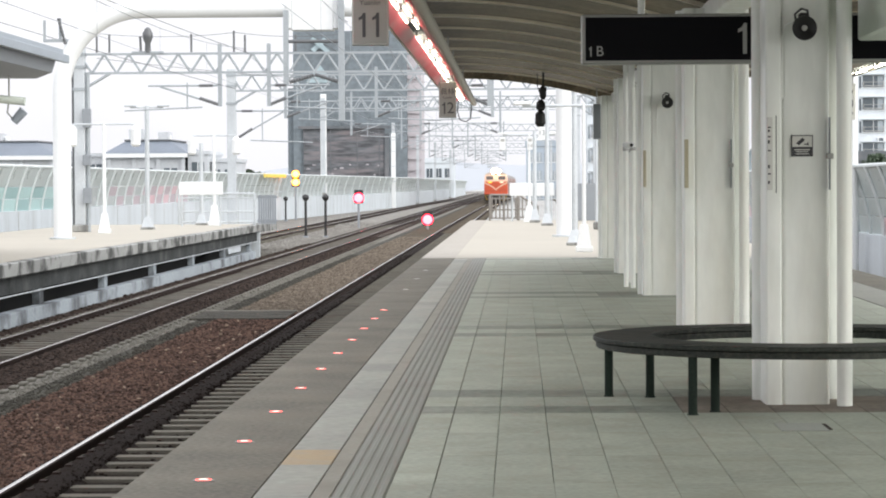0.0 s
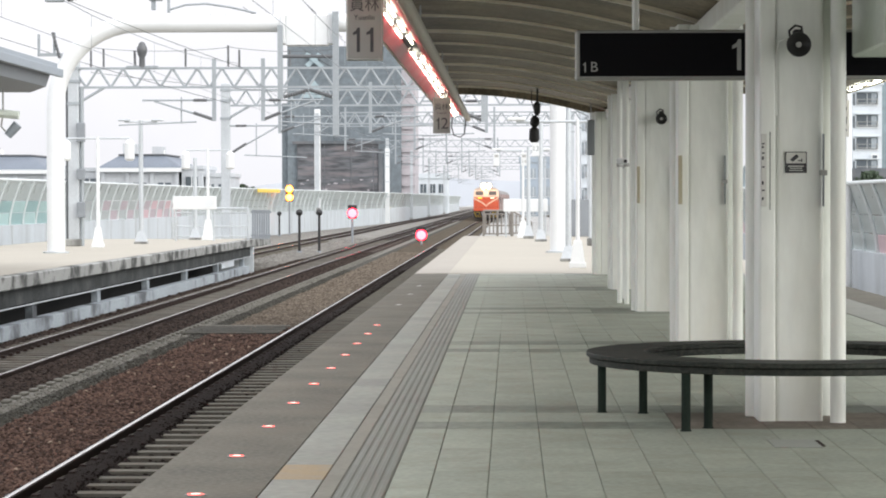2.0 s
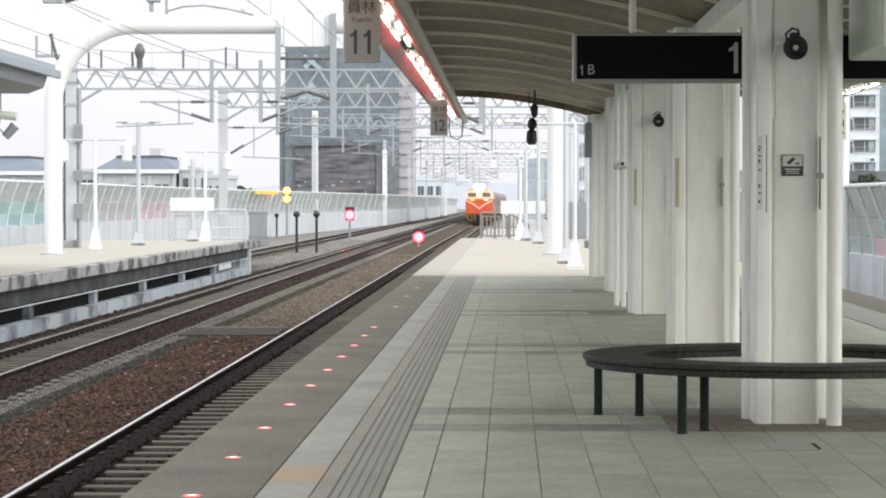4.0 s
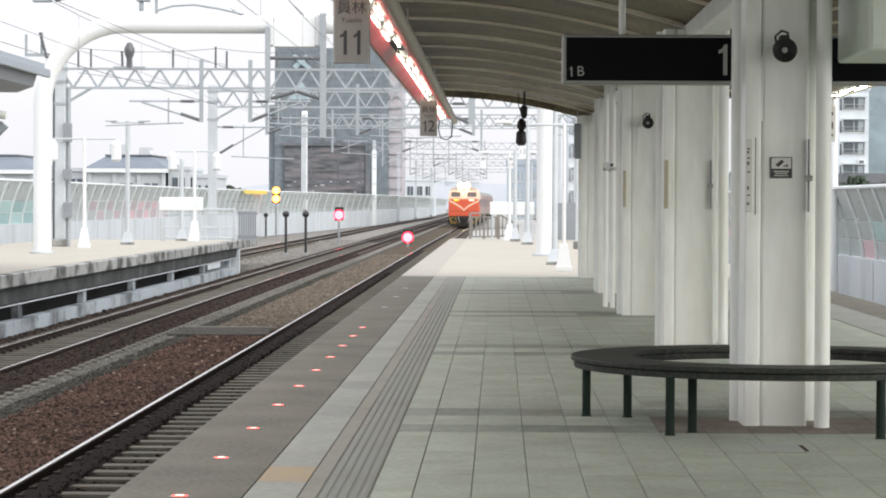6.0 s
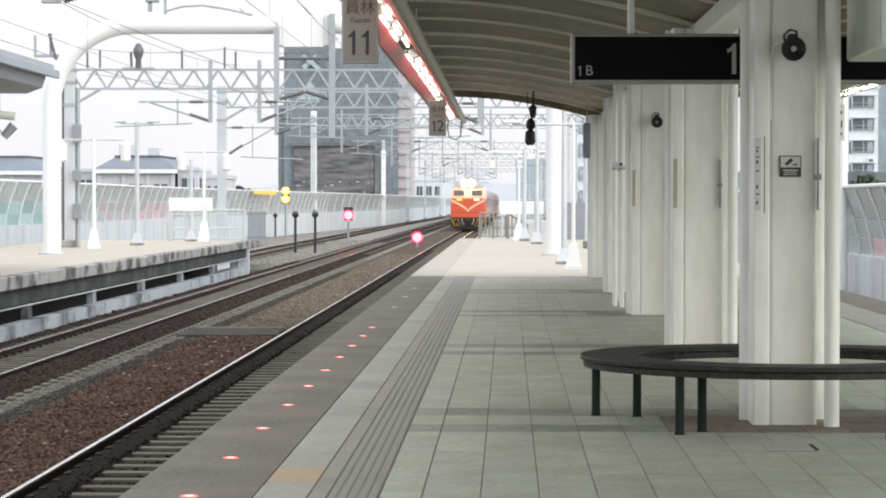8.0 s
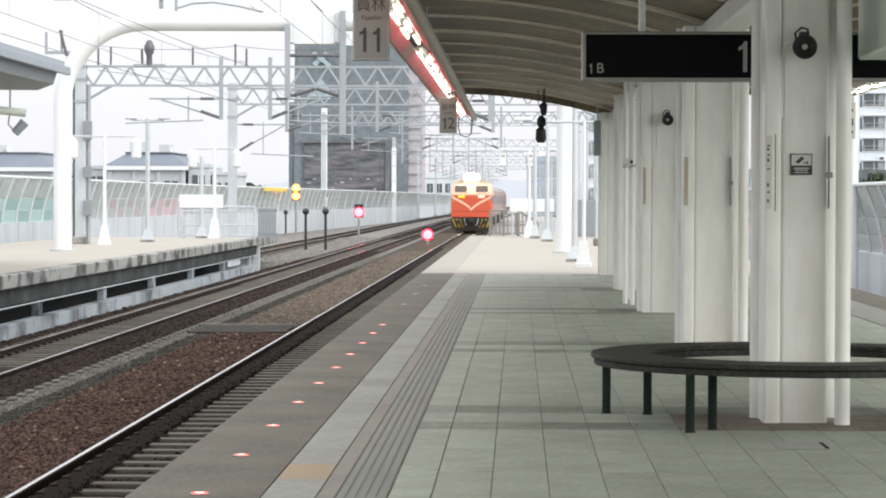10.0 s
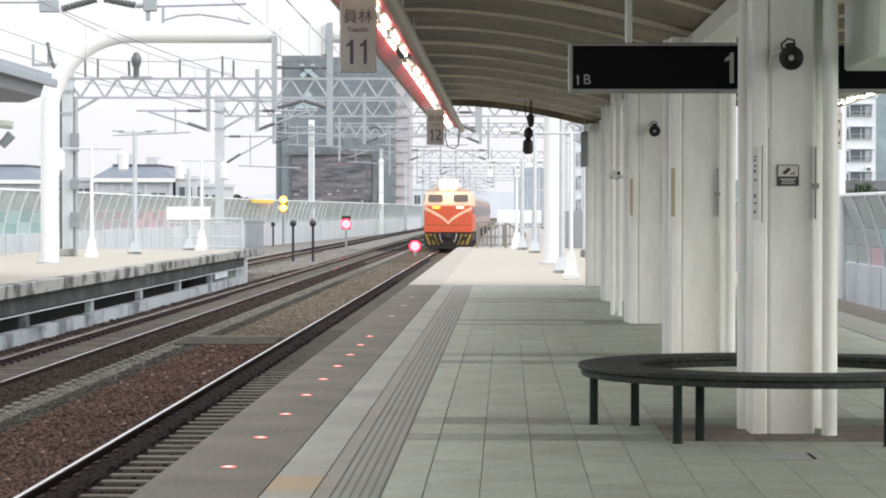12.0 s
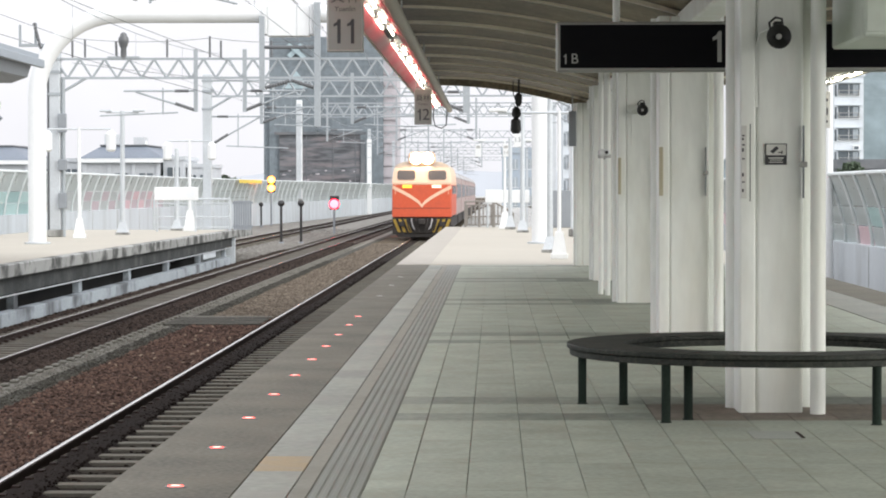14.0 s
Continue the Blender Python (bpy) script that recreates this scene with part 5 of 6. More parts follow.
# ---- lamp posts, railings and signs on the open platforms ----
def lamp_post(x, y, h, r, base_w, base_h, mat, base_mat, label, arm=0.0, sign=None, hanging=False):
    p = thing("lamp_post", (x, y, 0), label, "lamp post", "platform lamp posts")
    part("pole", Geo().tube([(0, 0, base_h * 0.9), (0, 0, h)], [r, r * 0.85], 14), mat, p)
    b = base_w / 2
    g = Geo()
    v = [(s * b * k, t * b * k, z) for z, k in ((0, 1.0), (base_h, 0.5)) for s, t in ((-1, -1), (1, -1), (1, 1), (-1, 1))]
    g.add(v, [(3, 2, 1, 0), (4, 5, 6, 7)] + [(i, (i + 1) % 4, 4 + (i + 1) % 4, 4 + i) for i in range(4)])
    part("base", g, base_mat, p)
    part("plinth", Geo().box(-b * 1.05, b * 1.05, -b * 1.05, b * 1.05, 0, base_h * 0.2, 0.01), base_mat if mat is MAST_WHITE else CONCRETE, p)
    if arm:
        part("arm", Geo().tube([(-arm, 0, h - 0.05), (arm, 0, h - 0.05)], 0.03, 8), MAST_GREY, p)
        for s in (-1, 1):
            if hanging:
                part("lamp_head", Geo().lathe([(0.09, h - 0.74), (0.155, h - 0.68), (0.155, h - 0.20), (0.06, h - 0.08)], (s * arm, 0, 0), seg=14), BOARD_WHITE, p, "white oblong lamp")
            else:
                part("lamp_head", Geo().box(s * arm - 0.2, s * arm + 0.2, -0.08, 0.08, h - 0.03, h + 0.04, 0.02), mat, p)
    if sign:
        for x in (-arm, 0.04):
            part("sign_plate", Geo().box(x - 0.115, x + 0.115, -0.12, -0.09, h - 0.62, h - 0.14, 0.008), BOARD_WHITE, p, "white numbered plate")
            part("plate_bar", Geo().box(x - 0.07, x + 0.07, -0.125, -0.121, h - 0.30, h - 0.2), FRAME_GREY, p)
        lettering("lettering", "14", 0.2, FRAME_GREY, p, pose(0.04, -0.126, h - 0.47))
    return p


lamp_post(1.39, 55.2, 3.15, 0.045, 0.34, 0.58, MAST_WHITE, MAST_WHITE, "white lamp post with a flared white foot", 1.3)
lamp_post(1.32, 61.0, 3.9, 0.075, 0.38, 0.36, MAST_GREY, MAST_GREY, "grey steel post on a box foot")
sign_post = lamp_post(1.0, 90.0, 4.3, 0.09, 0.40, 0.42, MAST_GREY, MAST_GREY, "grey steel post on a box foot holding a number plate")
part("sign_plate", Geo().box(-0.30, -0.05, -0.13, -0.095, 2.96, 3.42, 0.008), BOARD_WHITE, sign_post, "white numbered plate")
lettering("lettering", "13", 0.24, FENCE_DARK, sign_post, pose(-0.175, -0.134, 3.2))
lamp_post(0.62, 97.0, 3.4, 0.08, 0.38, 0.5, MAST_GREY, MAST_GREY, "grey steel post on a box foot")
lamp_post(0.42, 98.5, 3.35, 0.055, 0.42, 0.62, MAST_WHITE, MAST_WHITE, "white lamp post holding numbered plates", 1.0, True)
lamp_post(-12.7, 79.5, 3.4, 0.06, 0.34, 0.62, MAST_WHITE, MAST_WHITE, "white lamp post with two hanging lamps", 0.98, hanging=True)
lamp_post(-12.3, 86.0, 4.1, 0.085, 0.42, 0.42, MAST_GREY, MAST_GREY, "grey steel post on a box foot", 0.55)
lamp_post(-11.6, 95.0, 3.0, 0.085, 0.40, 0.40, MAST_GREY, MAST_GREY, "grey steel post on a box foot")
lamp_post(-10.95, 93.5, 3.3, 0.06, 0.40, 0.75, MAST_WHITE, MAST_WHITE, "white lamp post with two hanging lamps", 0.8, hanging=True)
def name_board(x, y, z, w, h, label):
    b = thing("name_board", (x, y, 0), label, "sign", "station name boards")
    part("panel", Geo().box(-w / 2, w / 2, -0.06, 0.06, z, z + h, 0.015), BOARD_WHITE, b)
    part("roundel", Geo().lathe([(0.15, 0.0), (0.15, 0.005)], (-w / 2 + 0.28, -0.068, z + h / 2), "y", 20), ROUNDEL, b)
    part("roundel", Geo().lathe([(0.15, 0.0), (0.15, 0.005)], (w / 2 - 0.28, -0.068, z + h / 2), "y", 20), ROUNDEL, b)
    for s in (-1, 1):
        part("leg", Geo().tube([(s * (w / 2 - 0.1), 0, 0), (s * (w / 2 - 0.1), 0, z + 0.02)], 0.035, 8), MAST_GREY, b)
    return b


name_board(0.53, 101.0, 0.98, 1.72, 0.50, "white station name board on two legs by the railing")
name_board(-11.25, 92.0, 1.12, 1.56, 0.47, "white station name board on two legs on the far platform")


def railing(x0, x1, y, h, n, label, bars=True, steel=RAIL_STEEL):
    r = thing("railing", (x0, y, 0), label, "railing", "platform end railings")
    w = x1 - x0
    for z in (h, h * 0.86, h * 0.42, 0.1):
        part("rail", Geo().tube([(0, 0, z), (w, 0, z)], 0.04 if z == h else 0.03, 8), steel, r)
    for x in (0, w * 0.5, w):
        part("post", Geo().tube([(x, 0, 0), (x, 0, h)], 0.05, 8), steel, r)
    if bars:
        for i in range(n):
            part("bar", Geo().tube([(w * (i + 0.5) / n, 0, 0.1), (w * (i + 0.5) / n, 0, h * 0.86)], 0.034, 6), steel, r)
    return r


railing(-1.12, -0.02, 103.0, 1.02, 7, "grey-brown steel railing across the platform end")
rs = thing("stair_railing", (0.02, 103.0, 0), "sloping grey steel handrail beside the end railing", "railing")
part("rail", Geo().tube([(0, 0, 1.0), (0.75, 0.6, 0.55)], 0.04, 8), RAIL_STEEL, rs)
for z in (0.45, 0.12):
    part("rail", Geo().tube([(0, 0, z), (0.75, 0.6, z)], 0.032, 8), RAIL_STEEL, rs)
for u in (0.0, 1.0):
    part("post", Geo().tube([(0.75 * u, 0.6 * u, 0), (0.75 * u, 0.6 * u, 1.0 - 0.45 * u)], 0.05, 8), RAIL_STEEL, rs)
for k in range(1, 5):
    u = k / 5
    part("bar", Geo().tube([(0.75 * u, 0.6 * u, 0.12), (0.75 * u, 0.6 * u, 1.0 - 0.45 * u)], 0.03, 6), RAIL_STEEL, rs)
railing(1.9, 4.6, 103.2, 1.0, 14, "grey steel railing across the platform end")
railing(-12.56, -9.75, 96.0, 1.15, 0, "tubular steel railing at the far platform end", False, MAST_GREY)
fp = thing("fence_panel", (-9.86, P2_END + 5.0, -0.083), "dark grey slatted fence panel at the far platform end", "fence")
for i in range(8):
    part("slat", Geo().box(-0.36 + i * 0.09, -0.285 + i * 0.09, -0.02, 0.02, 0.0, 1.15), FENCE_DARK, fp)
part("rail", Geo().box(-0.4, 0.4, 0.021, 0.05, 1.02, 1.10), FENCE_DARK, fp)
part("rail", Geo().box(-0.4, 0.4, 0.021, 0.05, 0.1, 0.18), FENCE_DARK, fp)
fg = thing("service_gate", (2.62, 100.5, 0), "grey sheet gate at the platform end", "gate")
part("gate_leaf", Geo().box(-0.65, 0.75, -0.03, 0.03, 0.02, 1.45, 0.008), FENCE_DARK, fg)
part("gate_frame", Geo().box(-0.72, -0.66, -0.05, 0.05, 0, 1.55).box(0.76, 0.82, -0.05, 0.05, 0, 1.55), RAIL_STEEL, fg)


# ---- signals and posts by the tracks ----
def ball_post(x, y, h):
    p = thing("ball_post", (x, y, BED_Z), "dark marker post with a round head", "post", "marker posts")
    part("pole", Geo().tube([(0, 0, 0), (0, 0, h)], 0.065, 10), BLACK_PLASTIC, p)
    part("head", Geo().lathe([(0.04, -0.16), (0.14, -0.08), (0.165, 0.0), (0.14, 0.08), (0.04, 0.16)], (0, 0, h), "y", 18), BLACK_PLASTIC, p)
    part("foot", Geo().tube([(0, 0, 0), (0, 0, 0.12)], 0.13, 10), FENCE_DARK, p)
    return p


ball_post(-10.15, 124, 1.95)
ball_post(-9.2, 124, 1.95)
ball_post(-16.3, 182, 1.6)


def signal(x, y, z, lens_z, r, lamps, mat, core, label):
    s = thing("signal", (x, y, z), label, "signal", "track signals")
    top = lens_z + 0.35 * lamps
    part("post", Geo().tube([(0, 0, 0), (0, 0, lens_z)], 0.07, 10), FENCE_DARK, s)
    part("backplate", Geo().box(-0.26, 0.26, 0.0, 0.16, lens_z - 0.32, top + 0.12, 0.03), BLACK_PLASTIC, s)
    for i in range(lamps):
        zz = lens_z + 0.6 * i
        # lens drawn oversized, its rim glowing as the lamp's halo
        part("lens", Geo().lathe([(r * 1.0, 0.0), (r * 0.97, -0.03), (r * 0.80, -0.04)], (0, -0.005, zz), "y", 24), mat, s, "glowing rim drawn for the lamp's halo")
        part("lens_core", Geo().lathe([(r * 0.80, 0.0), (r * 0.74, -0.04), (r * 0.5, -0.085), (r * 0.2, -0.10)], (0, -0.046, zz), "y", 24), core, s, "bright lens core")
        part("hood", Geo().tube([(0, -0.25, zz + r + 0.03), (0, 0.0, zz + r + 0.03)], 0.05, 8, flat=0.4), BLACK_PLASTIC, s)
    return s


signal(-4.95, 142, BED_Z, 0.62, 0.31, 1, RED_HALO, RED_CORE, "low ground signal glowing red between the tracks")
signal(-9.27, 151, BED_Z, 1.78, 0.31, 1, RED_HALO, RED_CORE, "post signal glowing red beside the track")
signal(-16.1, 188, BED_Z, 2.75, 0.28, 2, AMBER_HALO, AMBER_CORE, "post signal with two amber lights by the barrier")


# added strip: its yellow stands for a lamp's reflection along the barrier top
yb = thing("warning_board", (0, 0, 0), "long yellow strip painted as a lamp's reflection on the barrier top", "sign")
part("panel", Geo().add([(x + 0.75 + o, y, z) for x, y in ((-17.8, 174), (-17.4, 186)) for z in (1.98, 2.22) for o in (0, 0.04)],
                        [(0, 1, 3, 2), (4, 6, 7, 5), (0, 4, 5, 1), (2, 3, 7, 6), (0, 2, 6, 4), (1, 5, 7, 3)]), YELLOW_GLINT, yb)
for x, y in ((-17.72, 176.5), (-17.47, 184)):
    part("bracket", Geo().tube([(x + 0.3, y, 2.05), (x + 0.77, y, 2.1)], 0.03, 6), MAST_GREY, yb)

# ---- buildings beyond ----
def windows_on(parent, x0, x1, y, z0, z1, cols, rows, w, h, pane=WINDOW_DARK):
    for i in range(cols):
        for j in range(rows):
            x, z = x0 + (x1 - x0) * (i + 0.5) / cols, z0 + (z1 - z0) * (j + 0.5) / rows
            p = part("window", Geo().box(x - w / 2, x + w / 2, y - 0.06, y - 0.01, z - h / 2, z + h / 2), pane, parent)
            part("window_frame", Geo().box(x - w / 2 - 0.06, x + w / 2 + 0.06, y - 0.12, y - 0.02, z - h / 2 - 0.14, z - h / 2 - 0.04)
                 .box(x - 0.03, x + 0.03, y - 0.1, y - 0.061, z - h / 2, z + h / 2), BOARD_WHITE, p)


tower = thing("tower_block", (-20.5, 350, CITY_Z), "tall dark grey tower block with a lower screen facade", "building")
part("wall", Geo().box(-9.7, -3.4, 0, 16, 0, 30.5), TOWER_GREY, tower, "dark grey clad shaft")
part("wall", Geo().box(-3.39, 5.6, 0.8, 16, 0, 30.2), TOWER_GREY, tower, "dark grey clad shaft")
part("wall", Geo().box(-10.5, -9.71, 0.5, 14, 0, 22.5), TOWER_GREY, tower, "narrow lower shaft")
part("side_wing", Geo().box(5.61, 7.4, 2, 16, 0, 27.0), TOWER_PALE, tower, "pale wing with stacked balconies")
part("screen", Geo().box(-8.4, 2.6, -0.35, -0.02, 9.5, 17.0), TOWER_DARK, tower, "dark hoarding screen")
part("screen_edge", Geo().box(2.61, 3.2, -0.6, -0.02, 9.5, 16.3).box(-9.0, 3.4, -0.7, -0.36, 17.0, 17.35), TOWER_DARK, tower)
part("screen_glass", Geo().box(-8.3, 2.5, -0.40, -0.352, 9.6, 16.9), TOWER_SCREEN, tower, "dark reflecting screen glass")
for x in (-4.7, -1.1, 1.9):
    part("screen_mullion", Geo().box(x - 0.06, x + 0.06, -0.46, -0.401, 9.6, 16.9), TOWER_DARK, tower)
rng = random.Random(8)
for k in range(26):
    x, z = rng.uniform(-8.0, 2.0), rng.choice((9.9, 10.3, 10.7, 11.6, 12.0)) + rng.uniform(-0.1, 0.1)
    w = rng.uniform(0.15, 0.6)
    part("sign_strip", Geo().box(x, x + w, -0.44, -0.402, z, z + rng.uniform(0.1, 0.28)), TOWER_PALE, tower)
for k in range(16):
    part("balcony", Geo().box(5.62, 7.5, 1.7, 1.99, 2 + k * 1.55, 2.75 + k * 1.55), TOWER_PALE, tower)
for k in range(9):
    part("seam", Geo().box(-9.7, 5.6, -0.015, -0.001, 17.9 + k * 1.4, 17.96 + k * 1.4), TOWER_GREY, tower)
part("emblem", Geo().extrude([(-8.0, 23.2), (-4.6, 23.2), (-5.2, 24.5), (-6.2, 25.8), (-7.2, 24.4)], -0.3, -0.02), TEAL_PALE, tower, "pale emblem shape")
part("emblem", Geo().extrude([(-7.3, 27.7), (-6.8, 27.3), (-5.0, 28.9), (-5.5, 29.3)], -0.3, -0.02).extrude([(-7.3, 29.0), (-5.2, 27.2), (-4.7, 27.5), (-6.9, 29.4)], -0.5, -0.31), TEAL_PALE, tower)


def mansard_house(x0, x1, y0, depth, eave, ridge, cols, label, inset=1.2):
    h = thing("house", ((x0 + x1) / 2, y0, CITY_Z), label, "house", "houses behind the barrier")
    a, e, r = (x1 - x0) / 2, eave - CITY_Z, ridge - CITY_Z
    part("wall", Geo().box(-a, a, 0, depth, 0, e), HOUSE_WALL, h)
    o = 0.35
    v = [(-a - o, -o, e), (a + o, -o, e), (a + o, depth + o, e), (-a - o, depth + o, e),
         (-a + inset, inset, r), (a - inset, inset, r), (a - inset, depth - inset, r), (-a + inset, depth - inset, r)]
    part("roof", Geo().add(v, [(3, 2, 1, 0), (4, 5, 6, 7), (0, 1, 5, 4), (1, 2, 6, 5), (2, 3, 7, 6), (3, 0, 4, 7)]), HOUSE_ROOF, h, "dark slate mansard roof")
    part("ridge_cap", Geo().box(-a + inset - 0.1, a - inset + 0.1, inset - 0.1, depth - inset + 0.1, r, r + 0.10), TOWER_DARK, h)
    part("eave_board", Geo().box(-a - o, a + o, -o - 0.05, -o + 0.1, e - 0.28, e - 0.01), BOARD_WHITE, h)
    windows_on(h, -a, a, 0, e - 2.4, e - 0.7, cols, 1, 0.9, 1.1)
    for k in range(cols + 1):
        x = -a + 2 * a * k / cols
        part("pilaster", Geo().box(x - 0.12, x + 0.12, -0.14, -0.001, 0, e - 0.3), HOUSE_WALL, h)
    for k, (w, hh) in enumerate(((0.5, 0.75), (0.35, 0.55))):
        part("stair_head", Geo().box(-a * 0.5 + k * a * 0.75 - w, -a * 0.5 + k * a * 0.75 + w, depth * 0.4, depth * 0.6, r + 0.11, r + 0.11 + hh), HOUSE_WALL, h, "rooftop hut")
    part("water_tank", Geo().lathe([(0.2, 0.0), (0.2, 0.3), (0.1, 0.36)], (a * 0.35, depth * 0.5, r + 0.1), seg=12), BOARD_WHITE, h)
    return h


def flat_house(x0, x1, y0, depth, top, cols, label):
    h = thing("house", ((x0 + x1) / 2, y0, CITY_Z), label, "house", "houses behind the barrier")
    a, e = (x1 - x0) / 2, top - CITY_Z
    part("wall", Geo().box(-a, a, 0, depth, 0, e), HOUSE_WALL, h)
    part("parapet", Geo().box(-a - 0.1, a + 0.1, -0.1, depth + 0.1, e, e + 0.25), HOUSE_WALL, h)
    windows_on(h, -a, a, 0, e - 1.6, e - 0.3, cols, 1, 2 * a / cols * 0.6, 0.9)
    return h


mansard_house(-44.0, -31.7, 176, 10, 3.55, 4.5, 6, "white house with a dark slate mansard roof")
flat_house(-31.6, -27.9, 177, 8, 3.45, 2, "low white link block between two houses")
mansard_house(-27.6, -22.6, 175, 10, 3.65, 4.5, 3, "white house with a dark slate mansard roof", 1.0)
flat_house(-22.4, -21.0, 176, 8, 3.55, 1, "narrow white house end with dark windows")
flat_house(-20.9, -19.4, 177, 8, 3.05, 2, "small white annex behind the barrier")


def apartment(x, y, w, d, h, floors, cols, mat, label, pane=WINDOW_DARK):
    b = thing("apartment_block", (x, y, CITY_Z), label, "building", "apartment blocks")
    part("wall", Geo().box(0, w, 0, d, 0, h), mat, b)
    part("parapet", Geo().box(-0.2, w + 0.2, -0.2, d + 0.2, h, h + 0.9), mat, b)
    windows_on(b, 0.3, w - 0.3, 0, 0.5, h - 0.3, cols, floors, (w / cols) * (0.72 if cols == 1 else 0.62), (h / floors) * 0.5, pane)
    if cols == 1:
        step = (h - 0.8) / floors
        for k in range(floors):
            z = 0.5 + step * (k + 0.5)
            part("curtained_pane", Geo().box(w * 0.64, w * 0.82, -0.09, -0.062, z - step * 0.24, z + step * 0.24), WINDOW_PALE, b)
            part("window_hood", Geo().box(w * 0.1, w * 0.9, -0.55, -0.001, z + step * 0.30, z + step * 0.335), mat, b)
            part("window_grille", Geo().box(w * 0.15, w * 0.85, -0.36, -0.33, z - step * 0.22, z - step * 0.19)
                 .box(w * 0.15, w * 0.85, -0.36, -0.33, z - step * 0.05, z - step * 0.03).box(w * 0.15, w * 0.17, -0.36, -0.001, z - step * 0.26, z)
                 .box(w * 0.83, w * 0.85, -0.36, -0.001, z - step * 0.26, z), FRAME_GREY, b)
            part("stain_strip", Geo().box(w * 0.02, w * 0.09, -0.012, -0.001, z - step * 0.3, z + step * 0.22), pane, b)
    return b


def air_conditioner(x, y, z):
    c = thing("air_conditioner", (x, y, z), "white air conditioner box on an apartment wall", "air conditioner", "apartment air conditioners")
    part("body", Geo().box(-0.45, 0.45, -0.5, -0.001, 0, 0.62, 0.03), BOARD_WHITE, c)
    part("grille", Geo().box(-0.3, 0.3, -0.52, -0.505, 0.1, 0.52), WINDOW_DARK, c)
    return c


for dz in (5.6, 11.6, 14.7):
    air_conditioner(47.9, 345, CITY_Z + dz)
apartment(45.0, 345, 3.9, 14, 24.5, 8, 1, APT_WALL, "white apartment block with dark windows")
apartment(8.0, 300, 3.6, 12, 22.5, 8, 1, APT_WALL, "white apartment block behind the platform posts", WINDOW_PALE)
apartment(1.4, 420, 5.4, 12, 15.5, 5, 4, APT_BLUE, "low blue-grey building by the line", WINDOW_PALE)
apartment(-20.8, 480, 9, 12, 13.4, 4, 5, APT_WALL, "low pale building beside the line")
apartment(32.6, 250, 17.4, 10, 11.5, 3, 5, TOWER_DARK, "dark low building with rooftop railings")


def tree(x, y, z0, h, w, seed):
    rng = random.Random(seed)
    t = thing("tree", (x, y, z0), "dark green leafy tree behind the barrier", "tree")
    g = Geo().tube([(0, 0, 0), (0.1, 0, h * 0.5), (0.0, 0.1, h * 0.85)], [0.25, 0.18, 0.06], 8)
    for k in range(6):
        a = rng.uniform(0, 6.28)
        g.tube([(0.05, 0, h * 0.45 + k * 0.3), (w * 0.4 * math.cos(a), w * 0.4 * math.sin(a), h * 0.7 + k * 0.2)], [0.1, 0.03], 6)
    part("trunk", g, BARK, t)
    c = Geo()
    for k in range(3000):
        a, u, r = rng.uniform(0, 6.28), rng.uniform(-1, 1), rng.random() ** 0.4
        lump = 0.9 + 0.2 * math.sin(3 * a + seed) + 0.12 * math.sin(5 * u * 3)
        px, py, pz = r * lump * w / 2 * math.cos(a) * math.sqrt(1 - u * u), r * lump * w / 2 * math.sin(a) * math.sqrt(1 - u * u), h - w * 0.6 + u * w * 0.55 * r
        s = rng.uniform(0.12, 0.28)
        d1 = Vector((rng.uniform(-1, 1), rng.uniform(-1, 1), rng.uniform(-1, 1))).normalized() * s
        d2 = Vector((rng.uniform(-1, 1), rng.uniform(-1, 1), rng.uniform(-1, 1))).normalized() * s * 0.6
        p = Vector((px, py, pz))
        c.add([p - d1, p + d2, p + d1, p - d2], [(0, 1, 2, 3)])
    part("crown", c, LEAF, t)
    return t


tree(-19.6, 186, CITY_Z, 10.75, 2.4, 1)
tree(33.6, 244, CITY_Z, 12.3, 3.0, 5)
tree(-18.9, 189, CITY_Z, 10.4, 1.8, 2)
hill = Geo()
n = 60
hv = []
for i in range(n + 1):
    x = -1500 + 3600 * i / n
    z = 24 + 9 * math.sin(i * 0.33) + 5 * math.sin(i * 0.9 + 1) + 170 / (1 + math.exp(-(x - 430) / 30))
    hv += [(x, 3600, CITY_Z), (x, 3600, z), (x, 4200, z * 0.8)]
hf = []
for i in range(n):
    a, b = i * 3, i * 3 + 3
    hf += [(a, b, b + 1, a + 1), (a + 1, b + 1, b + 2, a + 2)]
solid("hill_range", hill.add(hv, hf), HILL, "distant hills with pale blue haze in their colour", "hills", kind="structure")

wood = Geo()
wv = []
for i in range(41):
    x = 140 + 1300 * (i / 40) ** 1.6
    z = 100 / (1 + math.exp(-(x - 186) / 9)) + 12 * math.sin(i * 0.4) + 2.5 * math.sin(i * 1.9)
    wv += [(x, 1500, CITY_Z), (x, 1500 + 40, z * 0.55 + CITY_Z * 0.45), (x, 1620, z), (x, 1900, z * 0.9)]
wf = []
for i in range(40):
    a, b = i * 4, i * 4 + 4
    wf += [(a + k, b + k, b + k + 1, a + k + 1) for k in range(3)]
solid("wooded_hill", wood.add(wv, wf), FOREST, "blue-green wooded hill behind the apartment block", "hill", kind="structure")

